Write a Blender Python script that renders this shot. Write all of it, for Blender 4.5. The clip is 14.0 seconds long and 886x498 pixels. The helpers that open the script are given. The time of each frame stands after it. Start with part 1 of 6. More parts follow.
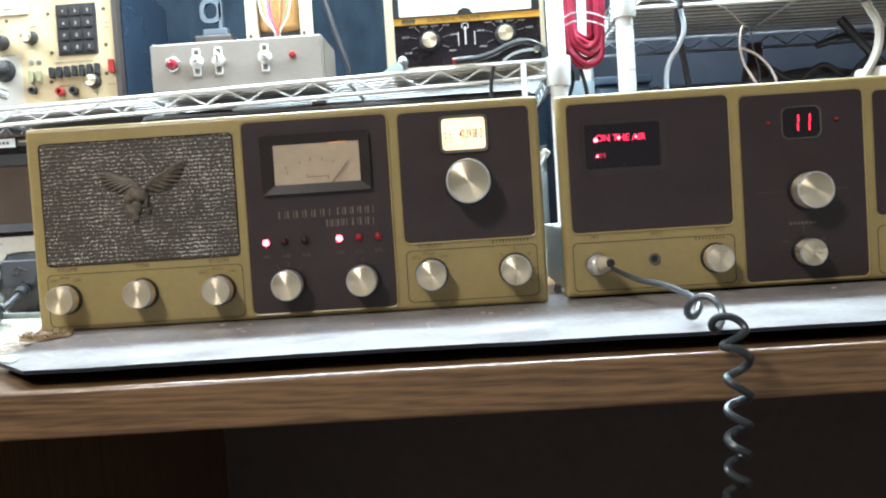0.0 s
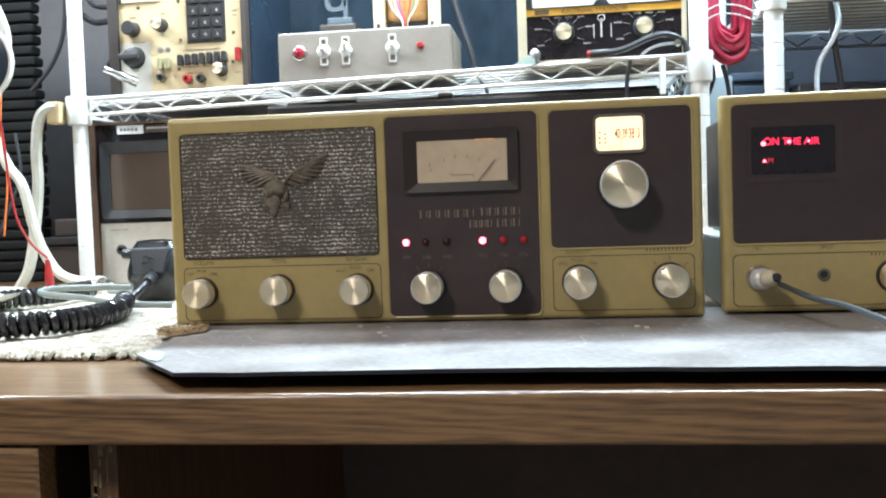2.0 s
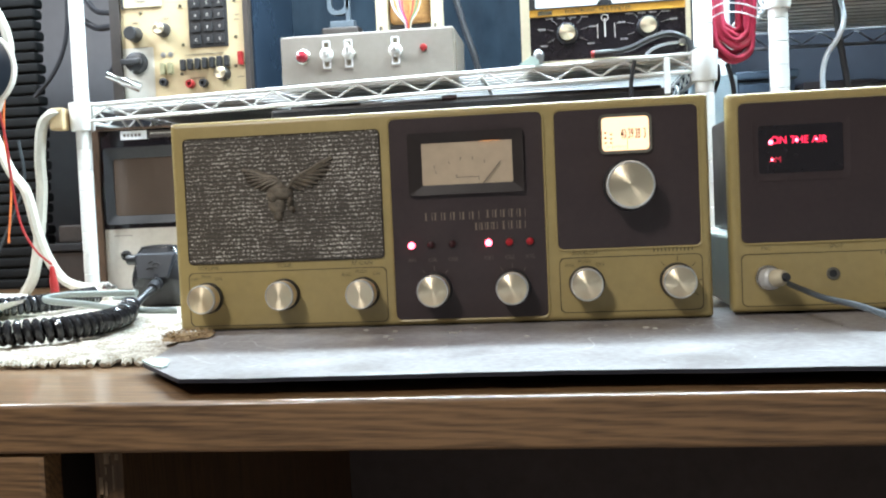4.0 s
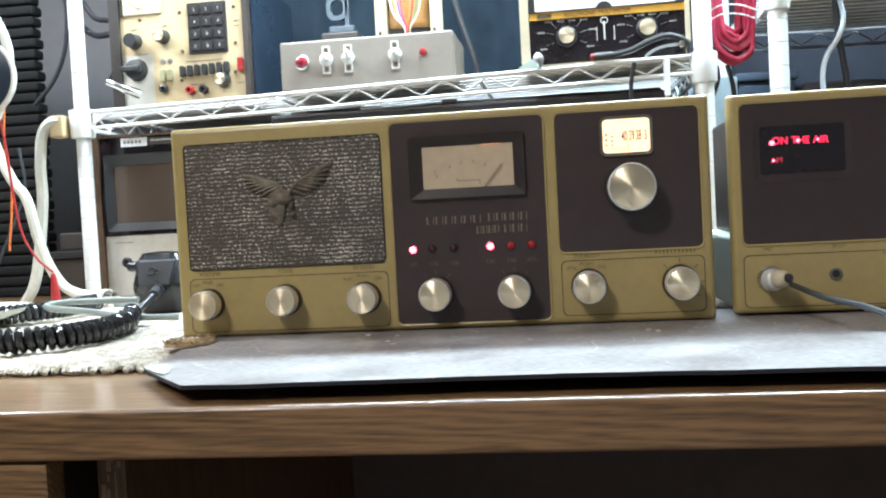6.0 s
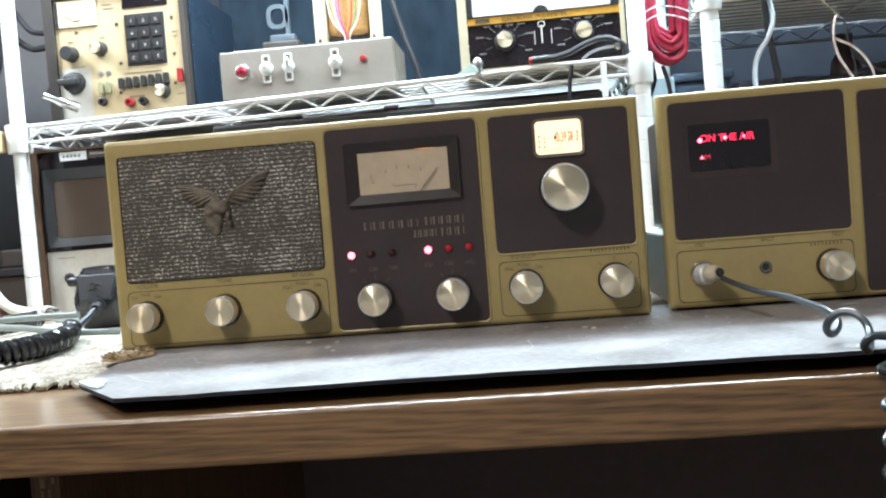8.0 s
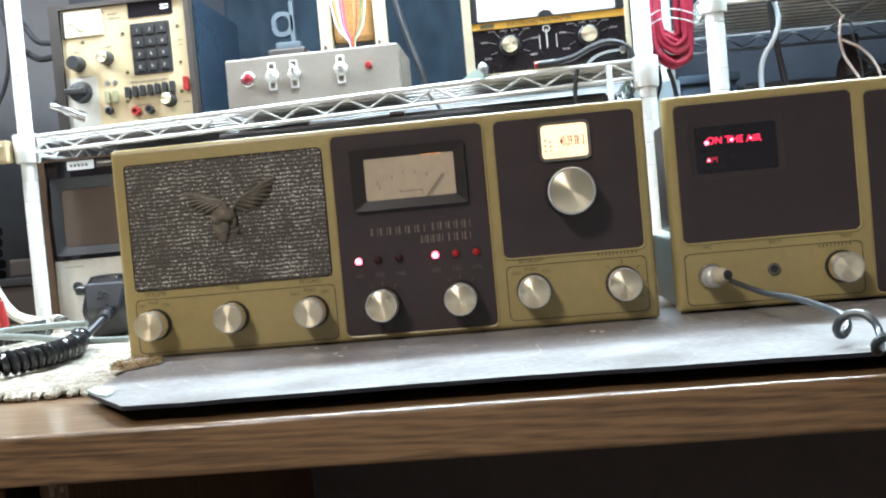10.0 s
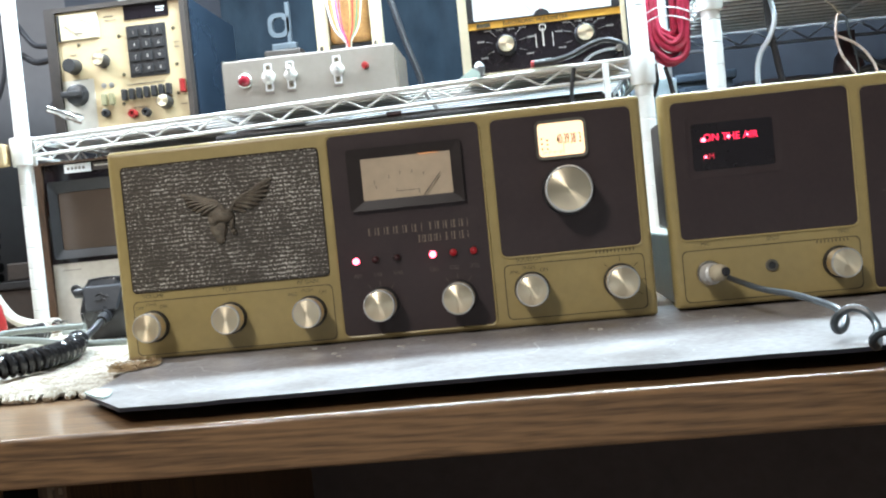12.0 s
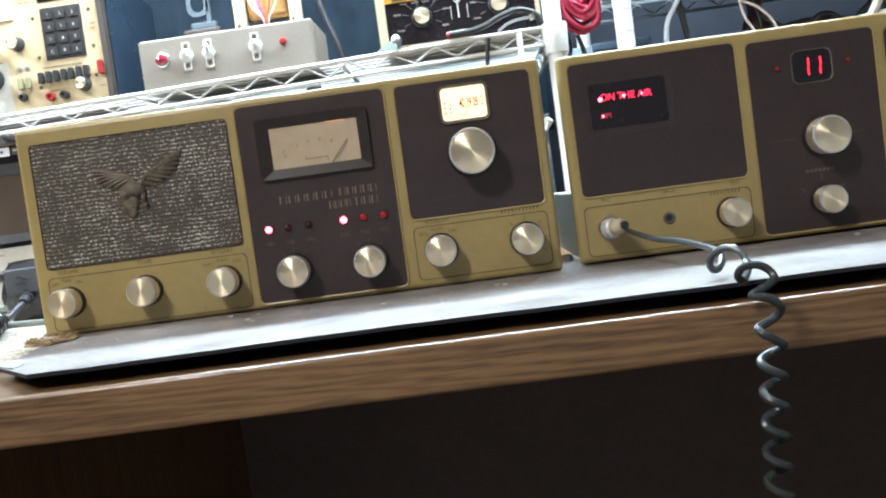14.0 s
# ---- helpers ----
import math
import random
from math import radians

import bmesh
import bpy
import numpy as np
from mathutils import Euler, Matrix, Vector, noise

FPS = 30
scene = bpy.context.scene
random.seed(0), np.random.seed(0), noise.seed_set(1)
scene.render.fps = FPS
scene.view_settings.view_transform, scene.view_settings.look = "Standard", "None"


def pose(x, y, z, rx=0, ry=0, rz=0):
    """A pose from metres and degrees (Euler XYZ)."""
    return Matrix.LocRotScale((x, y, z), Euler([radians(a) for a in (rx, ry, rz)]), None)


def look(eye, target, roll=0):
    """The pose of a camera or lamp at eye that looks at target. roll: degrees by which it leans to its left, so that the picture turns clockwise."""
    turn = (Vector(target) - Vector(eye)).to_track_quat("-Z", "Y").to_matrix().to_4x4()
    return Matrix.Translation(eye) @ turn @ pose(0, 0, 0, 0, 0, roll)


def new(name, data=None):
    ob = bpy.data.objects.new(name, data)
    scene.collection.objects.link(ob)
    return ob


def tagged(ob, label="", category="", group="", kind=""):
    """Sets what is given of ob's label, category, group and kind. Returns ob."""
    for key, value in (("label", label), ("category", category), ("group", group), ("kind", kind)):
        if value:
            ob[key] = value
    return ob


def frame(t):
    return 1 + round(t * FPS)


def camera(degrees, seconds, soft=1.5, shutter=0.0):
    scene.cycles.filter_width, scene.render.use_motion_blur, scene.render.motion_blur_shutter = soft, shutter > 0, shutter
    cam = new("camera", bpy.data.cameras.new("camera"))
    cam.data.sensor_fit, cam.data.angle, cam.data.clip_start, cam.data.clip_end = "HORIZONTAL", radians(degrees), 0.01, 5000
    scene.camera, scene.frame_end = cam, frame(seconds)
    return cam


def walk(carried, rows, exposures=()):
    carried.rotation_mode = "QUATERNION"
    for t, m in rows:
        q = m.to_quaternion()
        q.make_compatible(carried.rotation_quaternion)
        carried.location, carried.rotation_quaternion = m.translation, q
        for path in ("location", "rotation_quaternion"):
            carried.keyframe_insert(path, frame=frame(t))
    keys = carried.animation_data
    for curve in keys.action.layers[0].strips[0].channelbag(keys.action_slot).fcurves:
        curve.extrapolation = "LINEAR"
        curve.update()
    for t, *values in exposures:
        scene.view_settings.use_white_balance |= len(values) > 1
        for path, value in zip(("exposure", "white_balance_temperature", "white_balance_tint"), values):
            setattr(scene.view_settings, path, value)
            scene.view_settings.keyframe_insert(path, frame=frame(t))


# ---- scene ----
cam = camera(51.38, 14.0, soft=2.1)
# seconds, eye (x, y, z), yaw, pitch, roll
ROWS = [
    (0.0, 0.1376, -0.6958, 0.8221, 1.52, -2.31, 3.64),
    (0.5, 0.1052, -0.6777, 0.8346, 3.94, -2.10, 1.40),
    (1.0, 0.0984, -0.6714, 0.8342, 5.95, -2.12, 1.41),
    (1.5, 0.0960, -0.6657, 0.8323, 6.82, -2.51, 1.70),
    (2.0, 0.0949, -0.6627, 0.8322, 7.18, -2.62, 1.90),
    (2.5, 0.0940, -0.6615, 0.8305, 7.08, -2.50, 2.05),
    (3.0, 0.0940, -0.6606, 0.8326, 7.17, -2.50, 2.20),
    (5.5, 0.0920, -0.6569, 0.8320, 7.54, -2.37, 2.88),
    (6.0, 0.0927, -0.6574, 0.8318, 7.46, -2.18, 3.00),
    (6.5, 0.0986, -0.6587, 0.8298, 6.74, -2.12, 3.19),
    (7.0, 0.1030, -0.6588, 0.8306, 5.07, -2.19, 3.95),
    (7.5, 0.1072, -0.6592, 0.8298, 4.77, -1.89, 4.27),
    (8.0, 0.1071, -0.6600, 0.8295, 4.77, -1.97, 4.61),
    (10.5, 0.1070, -0.6591, 0.8286, 5.22, -1.53, 5.29),
    (11.0, 0.1085, -0.6588, 0.8277, 5.19, -1.53, 5.43),
    (11.5, 0.1078, -0.6600, 0.8291, 5.09, -1.57, 5.43),
    (12.0, 0.1078, -0.6588, 0.8278, 5.11, -1.54, 5.65),
    (12.5, 0.1082, -0.6585, 0.8269, 5.05, -1.72, 5.63),
    (13.0, 0.1260, -0.6739, 0.8191, 3.59, -2.13, 6.79),
    (13.5, 0.1518, -0.6787, 0.8012, 1.35, -3.03, 9.05),
    (14.0, 0.1348, -0.6762, 0.8118, 1.77, -3.06, 7.72),
]
walk(cam, [(t, pose(x, y, z, 90 + pitch, roll, yaw)) for t, x, y, z, yaw, pitch, roll in ROWS],
     exposures=[(0.0, 0.12), (0.5, 0.04), (1.0, 0.0), (12.5, 0.0), (13.0, 0.06), (13.5, 0.14), (14.0, 0.14)])

# ---------------------------------------------------------------- light
world = bpy.data.worlds.new("room_air")
scene.world = world
world.use_nodes = True
world.node_tree.nodes["Background"].inputs[0].default_value = (0.35, 0.42, 0.5, 1)
world.node_tree.nodes["Background"].inputs[1].default_value = 0.02


def area_lamp(name, eye, target, size, watts, color):
    data = bpy.data.lights.new(name, "AREA")
    data.shape, data.size, data.size_y = "RECTANGLE", size[0], size[1]
    data.energy, data.color = watts, color
    ob = new(name, data)
    ob.matrix_world = look(eye, target)
    return ob


# the ceiling fixture in the room, the bulb and the cool tube over the bench
area_lamp("ceiling_lamp_light", (-0.78, -1.5, 2.3), (0.12, 0.0, 0.80), (0.36, 0.36), 31, (1.0, 0.97, 0.94))
area_lamp("bench_bulb_light", (-0.85, 0.20, 1.55), (-0.2, 0.25, 0.85), (0.16, 0.16), 13, (0.80, 0.90, 1.0))
area_lamp("bench_tube_light", (0.16, 0.360, 1.43), (0.14, 0.16, 0.75), (1.0, 0.05), 33, (0.70, 0.88, 1.0))

# ---------------------------------------------------------------- materials


def material(name, color, rough=0.5, metal=0.0, second=None, scale=40.0, stretch=(1, 1, 1), amount=0.5, bump=0.0, fine=6.0, rough_var=0.12, spec=0.5, coat=0.0):
    """Two-scale noise over the object's own metres, between color and second."""
    m = bpy.data.materials.new(name)
    m.use_nodes = True
    nt = m.node_tree
    n, l = nt.nodes, nt.links
    b = n["Principled BSDF"]
    second = second or tuple(c * 0.7 for c in color)
    tc = n.new("ShaderNodeTexCoord")
    mp = n.new("ShaderNodeMapping")
    mp.inputs["Scale"].default_value = stretch
    l.new(tc.outputs["Object"], mp.inputs["Vector"])
    big = n.new("ShaderNodeTexNoise")
    big.inputs["Scale"].default_value = scale
    big.inputs["Detail"].default_value = 4
    small = n.new("ShaderNodeTexNoise")
    small.inputs["Scale"].default_value = scale * fine
    small.inputs["Detail"].default_value = 3
    l.new(mp.outputs[0], big.inputs["Vector"])
    l.new(mp.outputs[0], small.inputs["Vector"])
    mix = n.new("ShaderNodeMath")
    mix.operation = "MULTIPLY_ADD"
    mix.inputs[1].default_value = 0.45
    l.new(small.outputs[0], mix.inputs[0])
    half = n.new("ShaderNodeMath")
    half.operation = "MULTIPLY"
    half.inputs[1].default_value = 0.55
    l.new(big.outputs[0], half.inputs[0])
    l.new(half.outputs[0], mix.inputs[2])
    ramp = n.new("ShaderNodeValToRGB")
    ramp.color_ramp.elements[0].position = 0.5 - 0.22 / max(amount, 0.05) * 0.5
    ramp.color_ramp.elements[1].position = 0.5 + 0.22 / max(amount, 0.05) * 0.5
    ramp.color_ramp.elements[0].position = max(0.0, ramp.color_ramp.elements[0].position)
    ramp.color_ramp.elements[1].position = min(1.0, ramp.color_ramp.elements[1].position)
    ramp.color_ramp.elements[0].color = (*second, 1)
    ramp.color_ramp.elements[1].color = (*color, 1)
    l.new(mix.outputs[0], ramp.inputs[0])
    l.new(ramp.outputs[0], b.inputs["Base Color"])
    rr = n.new("ShaderNodeMapRange")
    rr.inputs["To Min"].default_value = max(0.02, rough - rough_var)
    rr.inputs["To Max"].default_value = min(1.0, rough + rough_var)
    l.new(big.outputs[0], rr.inputs["Value"])
    l.new(rr.outputs[0], b.inputs["Roughness"])
    b.inputs["Metallic"].default_value = metal
    b.inputs["Specular IOR Level"].default_value = spec
    b.inputs["Coat Weight"].default_value = coat
    if bump:
        bp = n.new("ShaderNodeBump")
        bp.inputs["Strength"].default_value = bump
        bp.inputs["Distance"].default_value = 0.001
        l.new(small.outputs[0], bp.inputs["Height"])
        l.new(bp.outputs[0], b.inputs["Normal"])
    return m


def glowing(name, color, strength):
    m = bpy.data.materials.new(name)
    m.use_nodes = True
    b = m.node_tree.nodes["Principled BSDF"]
    b.inputs["Base Color"].default_value = (*color, 1)
    b.inputs["Emission Color"].default_value = (*color, 1)
    b.inputs["Emission Strength"].default_value = strength
    b.inputs["Roughness"].default_value = 0.4
    return m


def wood(name, light, dark, stretch, ring=9.0, rough=0.45, coat=0.0):
    """Oak veneer: long streaks with cathedral bands."""
    m = bpy.data.materials.new(name)
    m.use_nodes = True
    nt = m.node_tree
    n, l = nt.nodes, nt.links
    b = n["Principled BSDF"]
    tc = n.new("ShaderNodeTexCoord")
    mp = n.new("ShaderNodeMapping")
    mp.inputs["Scale"].default_value = stretch
    l.new(tc.outputs["Object"], mp.inputs["Vector"])
    wave = n.new("ShaderNodeTexWave")
    wave.wave_type, wave.bands_direction = "BANDS", "DIAGONAL"
    wave.inputs["Scale"].default_value = ring
    wave.inputs["Distortion"].default_value = 9.0
    wave.inputs["Detail"].default_value = 3
    wave.inputs["Detail Scale"].default_value = 1.2
    grain = n.new("ShaderNodeTexNoise")
    grain.inputs["Scale"].default_value = 60
    grain.inputs["Detail"].default_value = 5
    l.new(mp.outputs[0], wave.inputs["Vector"])
    l.new(mp.outputs[0], grain.inputs["Vector"])
    add = n.new("ShaderNodeMath")
    add.operation = "MULTIPLY_ADD"
    add.inputs[1].default_value = 0.25
    l.new(wave.outputs[1], add.inputs[0])
    g = n.new("ShaderNodeMath")
    g.operation = "MULTIPLY"
    g.inputs[1].default_value = 0.75
    l.new(grain.outputs[0], g.inputs[0])
    l.new(g.outputs[0], add.inputs[2])
    board = n.new("ShaderNodeTexNoise")
    board.inputs["Scale"].default_value = 7
    board.inputs["Detail"].default_value = 2
    l.new(mp.outputs[0], board.inputs["Vector"])
    tone = n.new("ShaderNodeMath")
    tone.operation = "MULTIPLY_ADD"
    tone.inputs[1].default_value = 0.5
    l.new(board.outputs[0], tone.inputs[0])
    l.new(add.outputs[0], tone.inputs[2])
    ramp = n.new("ShaderNodeValToRGB")
    ramp.color_ramp.elements[0].position, ramp.color_ramp.elements[1].position = 0.50, 0.94
    ramp.color_ramp.elements[0].color = (*dark, 1)
    ramp.color_ramp.elements[1].color = (*light, 1)
    l.new(tone.outputs[0], ramp.inputs[0])
    l.new(ramp.outputs[0], b.inputs["Base Color"])
    b.inputs["Roughness"].default_value = rough
    b.inputs["Coat Weight"].default_value = coat
    b.inputs["Coat Roughness"].default_value = 0.14
    bp = n.new("ShaderNodeBump")
    bp.inputs["Strength"].default_value = 0.25
    bp.inputs["Distance"].default_value = 0.0006
    l.new(grain.outputs[0], bp.inputs["Height"])
    l.new(bp.outputs[0], b.inputs["Normal"])
    return m


def spun_metal(name, color):
    """Turned aluminium with a radial sheen."""
    m = bpy.data.materials.new(name)
    m.use_nodes = True
    nt = m.node_tree
    b = nt.nodes["Principled BSDF"]
    b.inputs["Base Color"].default_value = (*color, 1)
    b.inputs["Metallic"].default_value = 1.0
    b.inputs["Roughness"].default_value = 0.40
    b.inputs["Anisotropic"].default_value = 0.8
    b.inputs["Anisotropic Rotation"].default_value = 0.25
    t = nt.nodes.new("ShaderNodeTangent")
    t.direction_type, t.axis = "RADIAL", "Y"
    nt.links.new(t.outputs[0], b.inputs["Tangent"])
    return m


def grille_cloth(name):
    """Brown woven cloth with broken rows of pale metallic thread."""
    m = bpy.data.materials.new(name)
    m.use_nodes = True
    nt = m.node_tree
    n, l = nt.nodes, nt.links
    b = n["Principled BSDF"]
    tc = n.new("ShaderNodeTexCoord")
    sep = n.new("ShaderNodeSeparateXYZ")
    l.new(tc.outputs["Object"], sep.inputs[0])

    def math_node(op, a, b=None):
        k = n.new("ShaderNodeMath")
        k.operation = op
        for i, v in enumerate((a, b)):
            if isinstance(v, (int, float)):
                k.inputs[i].default_value = v
            elif v is not None:
                l.new(v, k.inputs[i])
        return k.outputs[0]

    # rows of thread, each with its own run of flecks
    warp = n.new("ShaderNodeTexNoise")
    warp.inputs["Scale"].default_value = 130
    l.new(tc.outputs["Object"], warp.inputs["Vector"])
    zz = math_node("ADD", math_node("MULTIPLY", sep.outputs[2], 335), math_node("MULTIPLY", warp.outputs[0], 1.0))
    row = math_node("FLOOR", zz)
    comb = n.new("ShaderNodeCombineXYZ")
    l.new(math_node("MULTIPLY", sep.outputs[0], 600), comb.inputs[0])
    l.new(math_node("ADD", math_node("MULTIPLY", row, 7.31), math_node("MULTIPLY", sep.outputs[2], 620)), comb.inputs[1])
    fleck = n.new("ShaderNodeTexNoise")
    fleck.inputs["Scale"].default_value = 1.0
    fleck.inputs["Detail"].default_value = 3
    fleck.inputs["Roughness"].default_value = 0.75
    l.new(comb.outputs[0], fleck.inputs["Vector"])
    gap = math_node("ABSOLUTE", math_node("SUBTRACT", math_node("FRACT", zz), 0.5))
    big = n.new("ShaderNodeTexNoise")
    big.inputs["Scale"].default_value = 45
    big.inputs["Detail"].default_value = 2
    l.new(tc.outputs["Object"], big.inputs["Vector"])
    level = math_node("ADD", fleck.outputs[0], math_node("MULTIPLY", math_node("SUBTRACT", big.outputs[0], 0.5), 0.2))
    level = math_node("SUBTRACT", level, math_node("MULTIPLY", math_node("POWER", gap, 2.0), 1.1))
    ramp = n.new("ShaderNodeValToRGB")
    ramp.color_ramp.elements[0].position, ramp.color_ramp.elements[1].position = 0.34, 0.525
    ramp.color_ramp.elements[0].color = (0.046, 0.037, 0.027, 1)
    ramp.color_ramp.elements[1].color = (0.105, 0.087, 0.066, 1)
    top = ramp.color_ramp.elements.new(0.59)
    top.color = (0.80, 0.75, 0.66, 1)
    l.new(level, ramp.inputs[0])
    l.new(ramp.outputs[0], b.inputs["Base Color"])
    b.inputs["Roughness"].default_value = 0.5
    bp = n.new("ShaderNodeBump")
    bp.inputs["Strength"].default_value = 0.6
    bp.inputs["Distance"].default_value = 0.0008
    l.new(level, bp.inputs["Height"])
    l.new(bp.outputs[0], b.inputs["Normal"])
    return m


GOLD = material("gold_enamel", (0.41, 0.312, 0.126), 0.34, 0, (0.35, 0.268, 0.110), 30, amount=0.6, bump=0.08)
PANEL = material("brown_black_panel", (0.046, 0.030, 0.029), 0.42, 0, (0.036, 0.023, 0.023), 45, amount=0.6, bump=0.05)
BEZEL = material("brown_plastic_bezel", (0.028, 0.019, 0.016), 0.4, 0, (0.02, 0.013, 0.011), 60)
INK = material("dark_ink", (0.055, 0.044, 0.022), 0.6, 0, (0.12, 0.095, 0.046), 260, amount=0.9)
WORN_INK = material("worn_dark_ink", (0.09, 0.072, 0.034), 0.6, 0, (0.21, 0.168, 0.078), 300, amount=0.9)
PALE_INK = material("faded_pale_ink", (0.30, 0.24, 0.165), 0.6, 0, (0.20, 0.16, 0.115), 220, amount=0.9)
GREYINK = material("grey_print", (0.36, 0.35, 0.33), 0.6, 0, (0.26, 0.25, 0.24), 200)
DIM_INK = material("worn_grey_ink", (0.17, 0.14, 0.117), 0.6, 0, (0.09, 0.075, 0.06), 260, amount=0.9)
ALU = spun_metal("turned_aluminium", (1.0, 0.86, 0.62))
BLACK = material("black_plastic", (0.016, 0.016, 0.018), 0.4, 0, (0.03, 0.03, 0.032), 50, bump=0.05)
MICFACE = material("satin_black_faceplate", (0.038, 0.042, 0.05), 0.32, 0, (0.028, 0.032, 0.038), 40, bump=0.05)
MICBLK = material("glossy_black_shell", (0.018, 0.018, 0.02), 0.25, 0, (0.028, 0.028, 0.03), 50, bump=0.05)
CORDBLK = material("glossy_black_cord", (0.02, 0.02, 0.022), 0.16, 0, (0.03, 0.03, 0.033), 60)
RUBBER = material("black_rubber", (0.02, 0.02, 0.022), 0.36, 0, (0.035, 0.035, 0.04), 80)
CHROME = material("nickel", (0.75, 0.74, 0.72), 0.22, 1.0, (0.6, 0.58, 0.55), 80)
NICKEL = material("dull_nickel", (0.78, 0.77, 0.74), 0.38, 0.35, (0.62, 0.61, 0.58), 90)
CLOTH = grille_cloth("grille_cloth")
PEWTER = material("dark_pewter", (0.23, 0.19, 0.14), 0.5, 0.2, (0.095, 0.078, 0.058), 160, amount=0.9, bump=0.5)
METERLAMP = glowing("meter_lamp_glow", (1.0, 0.45, 0.16), 1.6)
PAPER = material("meter_paper", (0.58, 0.45, 0.31), 0.6, 0, (0.42, 0.325, 0.22), 18)
LED_ON = glowing("red_led_lit", (1.0, 0.10, 0.16), 9.0)
LED_CORE = glowing("red_led_core", (1.0, 0.55, 0.6), 14.0)
LED_DIM = glowing("red_led_weak", (0.24, 0.008, 0.012), 0.42)
LED_OFF = material("red_led_dark", (0.05, 0.006, 0.008), 0.3, 0, (0.03, 0.004, 0.005), 100)
SIGN_RED = glowing("red_sign_light", (1.0, 0.025, 0.08), 2.6)
SIGN_DIM = glowing("weak_red_sign_light", (0.55, 0.03, 0.06), 0.8)
DIGIT_RED = glowing("red_digit_light", (1.0, 0.02, 0.05), 3.5)
DIAL = glowing("lit_dial", (1.0, 0.70, 0.44), 1.3)
SMOKED = material("smoked_window", (0.012, 0.009, 0.012), 0.12, 0, (0.018, 0.014, 0.016), 30)
CHASSIS = material("pale_green_chassis", (0.78, 0.84, 0.77), 0.45, 0.0, (0.68, 0.74, 0.66), 30, bump=0.1)
STEEL = material("grey_steel", (0.4, 0.4, 0.4), 0.35, 0.9, (0.28, 0.28, 0.28), 40)
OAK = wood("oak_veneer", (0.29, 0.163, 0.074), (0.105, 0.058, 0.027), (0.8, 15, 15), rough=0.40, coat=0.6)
# the desk's oak again, darkened to carry the shade of the kneehole
OAK_SHADED = wood("shaded_oak_panel", (0.14, 0.078, 0.038), (0.065, 0.034, 0.016), (14, 14, 1.0))
MATV = material("scuffed_vinyl", (0.33, 0.315, 0.315), 0.44, 0, (0.17, 0.147, 0.14), 16, (1, 1, 1), 0.8, bump=0.12, fine=14, rough_var=0.14, spec=0.55)
def add_scratches(m, tint):
    """Thin pale wandering scuffs over a sheet."""
    n, l = m.node_tree.nodes, m.node_tree.links
    b = n["Principled BSDF"]
    old = b.inputs["Base Color"].links[0].from_socket
    tc = n.new("ShaderNodeTexCoord")
    prev = old
    for scale, width in ((11.0, 0.0045), (26.0, 0.006)):
        no = n.new("ShaderNodeTexNoise")
        no.inputs["Scale"].default_value = scale
        no.inputs["Detail"].default_value = 1.0
        l.new(tc.outputs["Object"], no.inputs["Vector"])
        sub = n.new("ShaderNodeMath")
        sub.operation = "SUBTRACT"
        sub.inputs[1].default_value = 0.5
        l.new(no.outputs[0], sub.inputs[0])
        ab = n.new("ShaderNodeMath")
        ab.operation = "ABSOLUTE"
        l.new(sub.outputs[0], ab.inputs[0])
        mr = n.new("ShaderNodeMapRange")
        mr.inputs["From Min"].default_value, mr.inputs["From Max"].default_value = 0.0, width
        mr.inputs["To Min"].default_value, mr.inputs["To Max"].default_value = 1.0, 0.0
        l.new(ab.outputs[0], mr.inputs["Value"])
        br = n.new("ShaderNodeTexNoise")
        br.inputs["Scale"].default_value = scale * 2.3
        l.new(tc.outputs["Object"], br.inputs["Vector"])
        cut = n.new("ShaderNodeMapRange")
        cut.inputs["From Min"].default_value, cut.inputs["From Max"].default_value = 0.5, 0.62
        l.new(br.outputs[0], cut.inputs["Value"])
        mul = n.new("ShaderNodeMath")
        mul.operation = "MULTIPLY"
        l.new(mr.outputs[0], mul.inputs[0])
        l.new(cut.outputs[0], mul.inputs[1])
        mix = n.new("ShaderNodeMix")
        mix.data_type = "RGBA"
        l.new(mul.outputs[0], mix.inputs[0])
        l.new(prev, mix.inputs[6])
        mix.inputs[7].default_value = (*tint, 1)
        prev = mix.outputs[2]
    l.new(prev, b.inputs["Base Color"])


add_scratches(MATV, (0.50, 0.50, 0.50))
# black backing, also standing in for the shade beneath the curled lip
MATBACK = material("shaded_black_backing", (0.030, 0.030, 0.038), 0.6, 0, (0.022, 0.022, 0.028), 40, bump=0.2, spec=0.2)
TORN = material("torn_vinyl_backing", (0.5, 0.6, 0.56), 0.7, 0, (0.3, 0.36, 0.34), 60, bump=0.4)
RUG = material("cream_rug_pile", (0.74, 0.70, 0.61), 0.95, 0, (0.28, 0.225, 0.155), 70, amount=1.0, bump=0.9, fine=7)
BURLAP = material("brown_burlap", (0.50, 0.36, 0.19), 0.95, 0, (0.15, 0.085, 0.036), 170, amount=1.0, bump=0.9, fine=5)
POST = material("white_epoxy", (0.8, 0.81, 0.79), 0.42, 0, (0.68, 0.69, 0.67), 18, amount=0.5, bump=0.05)
WIREGREY = material("grey_epoxy_wire", (0.74, 0.75, 0.75), 0.45, 0, (0.58, 0.59, 0.60), 30)
# the shelf's white epoxy, darkened for the dim light at the rear
REARWIRE = material("shaded_rear_wire", (0.33, 0.34, 0.37), 0.5, 0, (0.24, 0.25, 0.27), 30)
BINBLUE = material("murky_blue_plastic", (0.06, 0.09, 0.13), 0.55, 0, (0.035, 0.055, 0.085), 12)
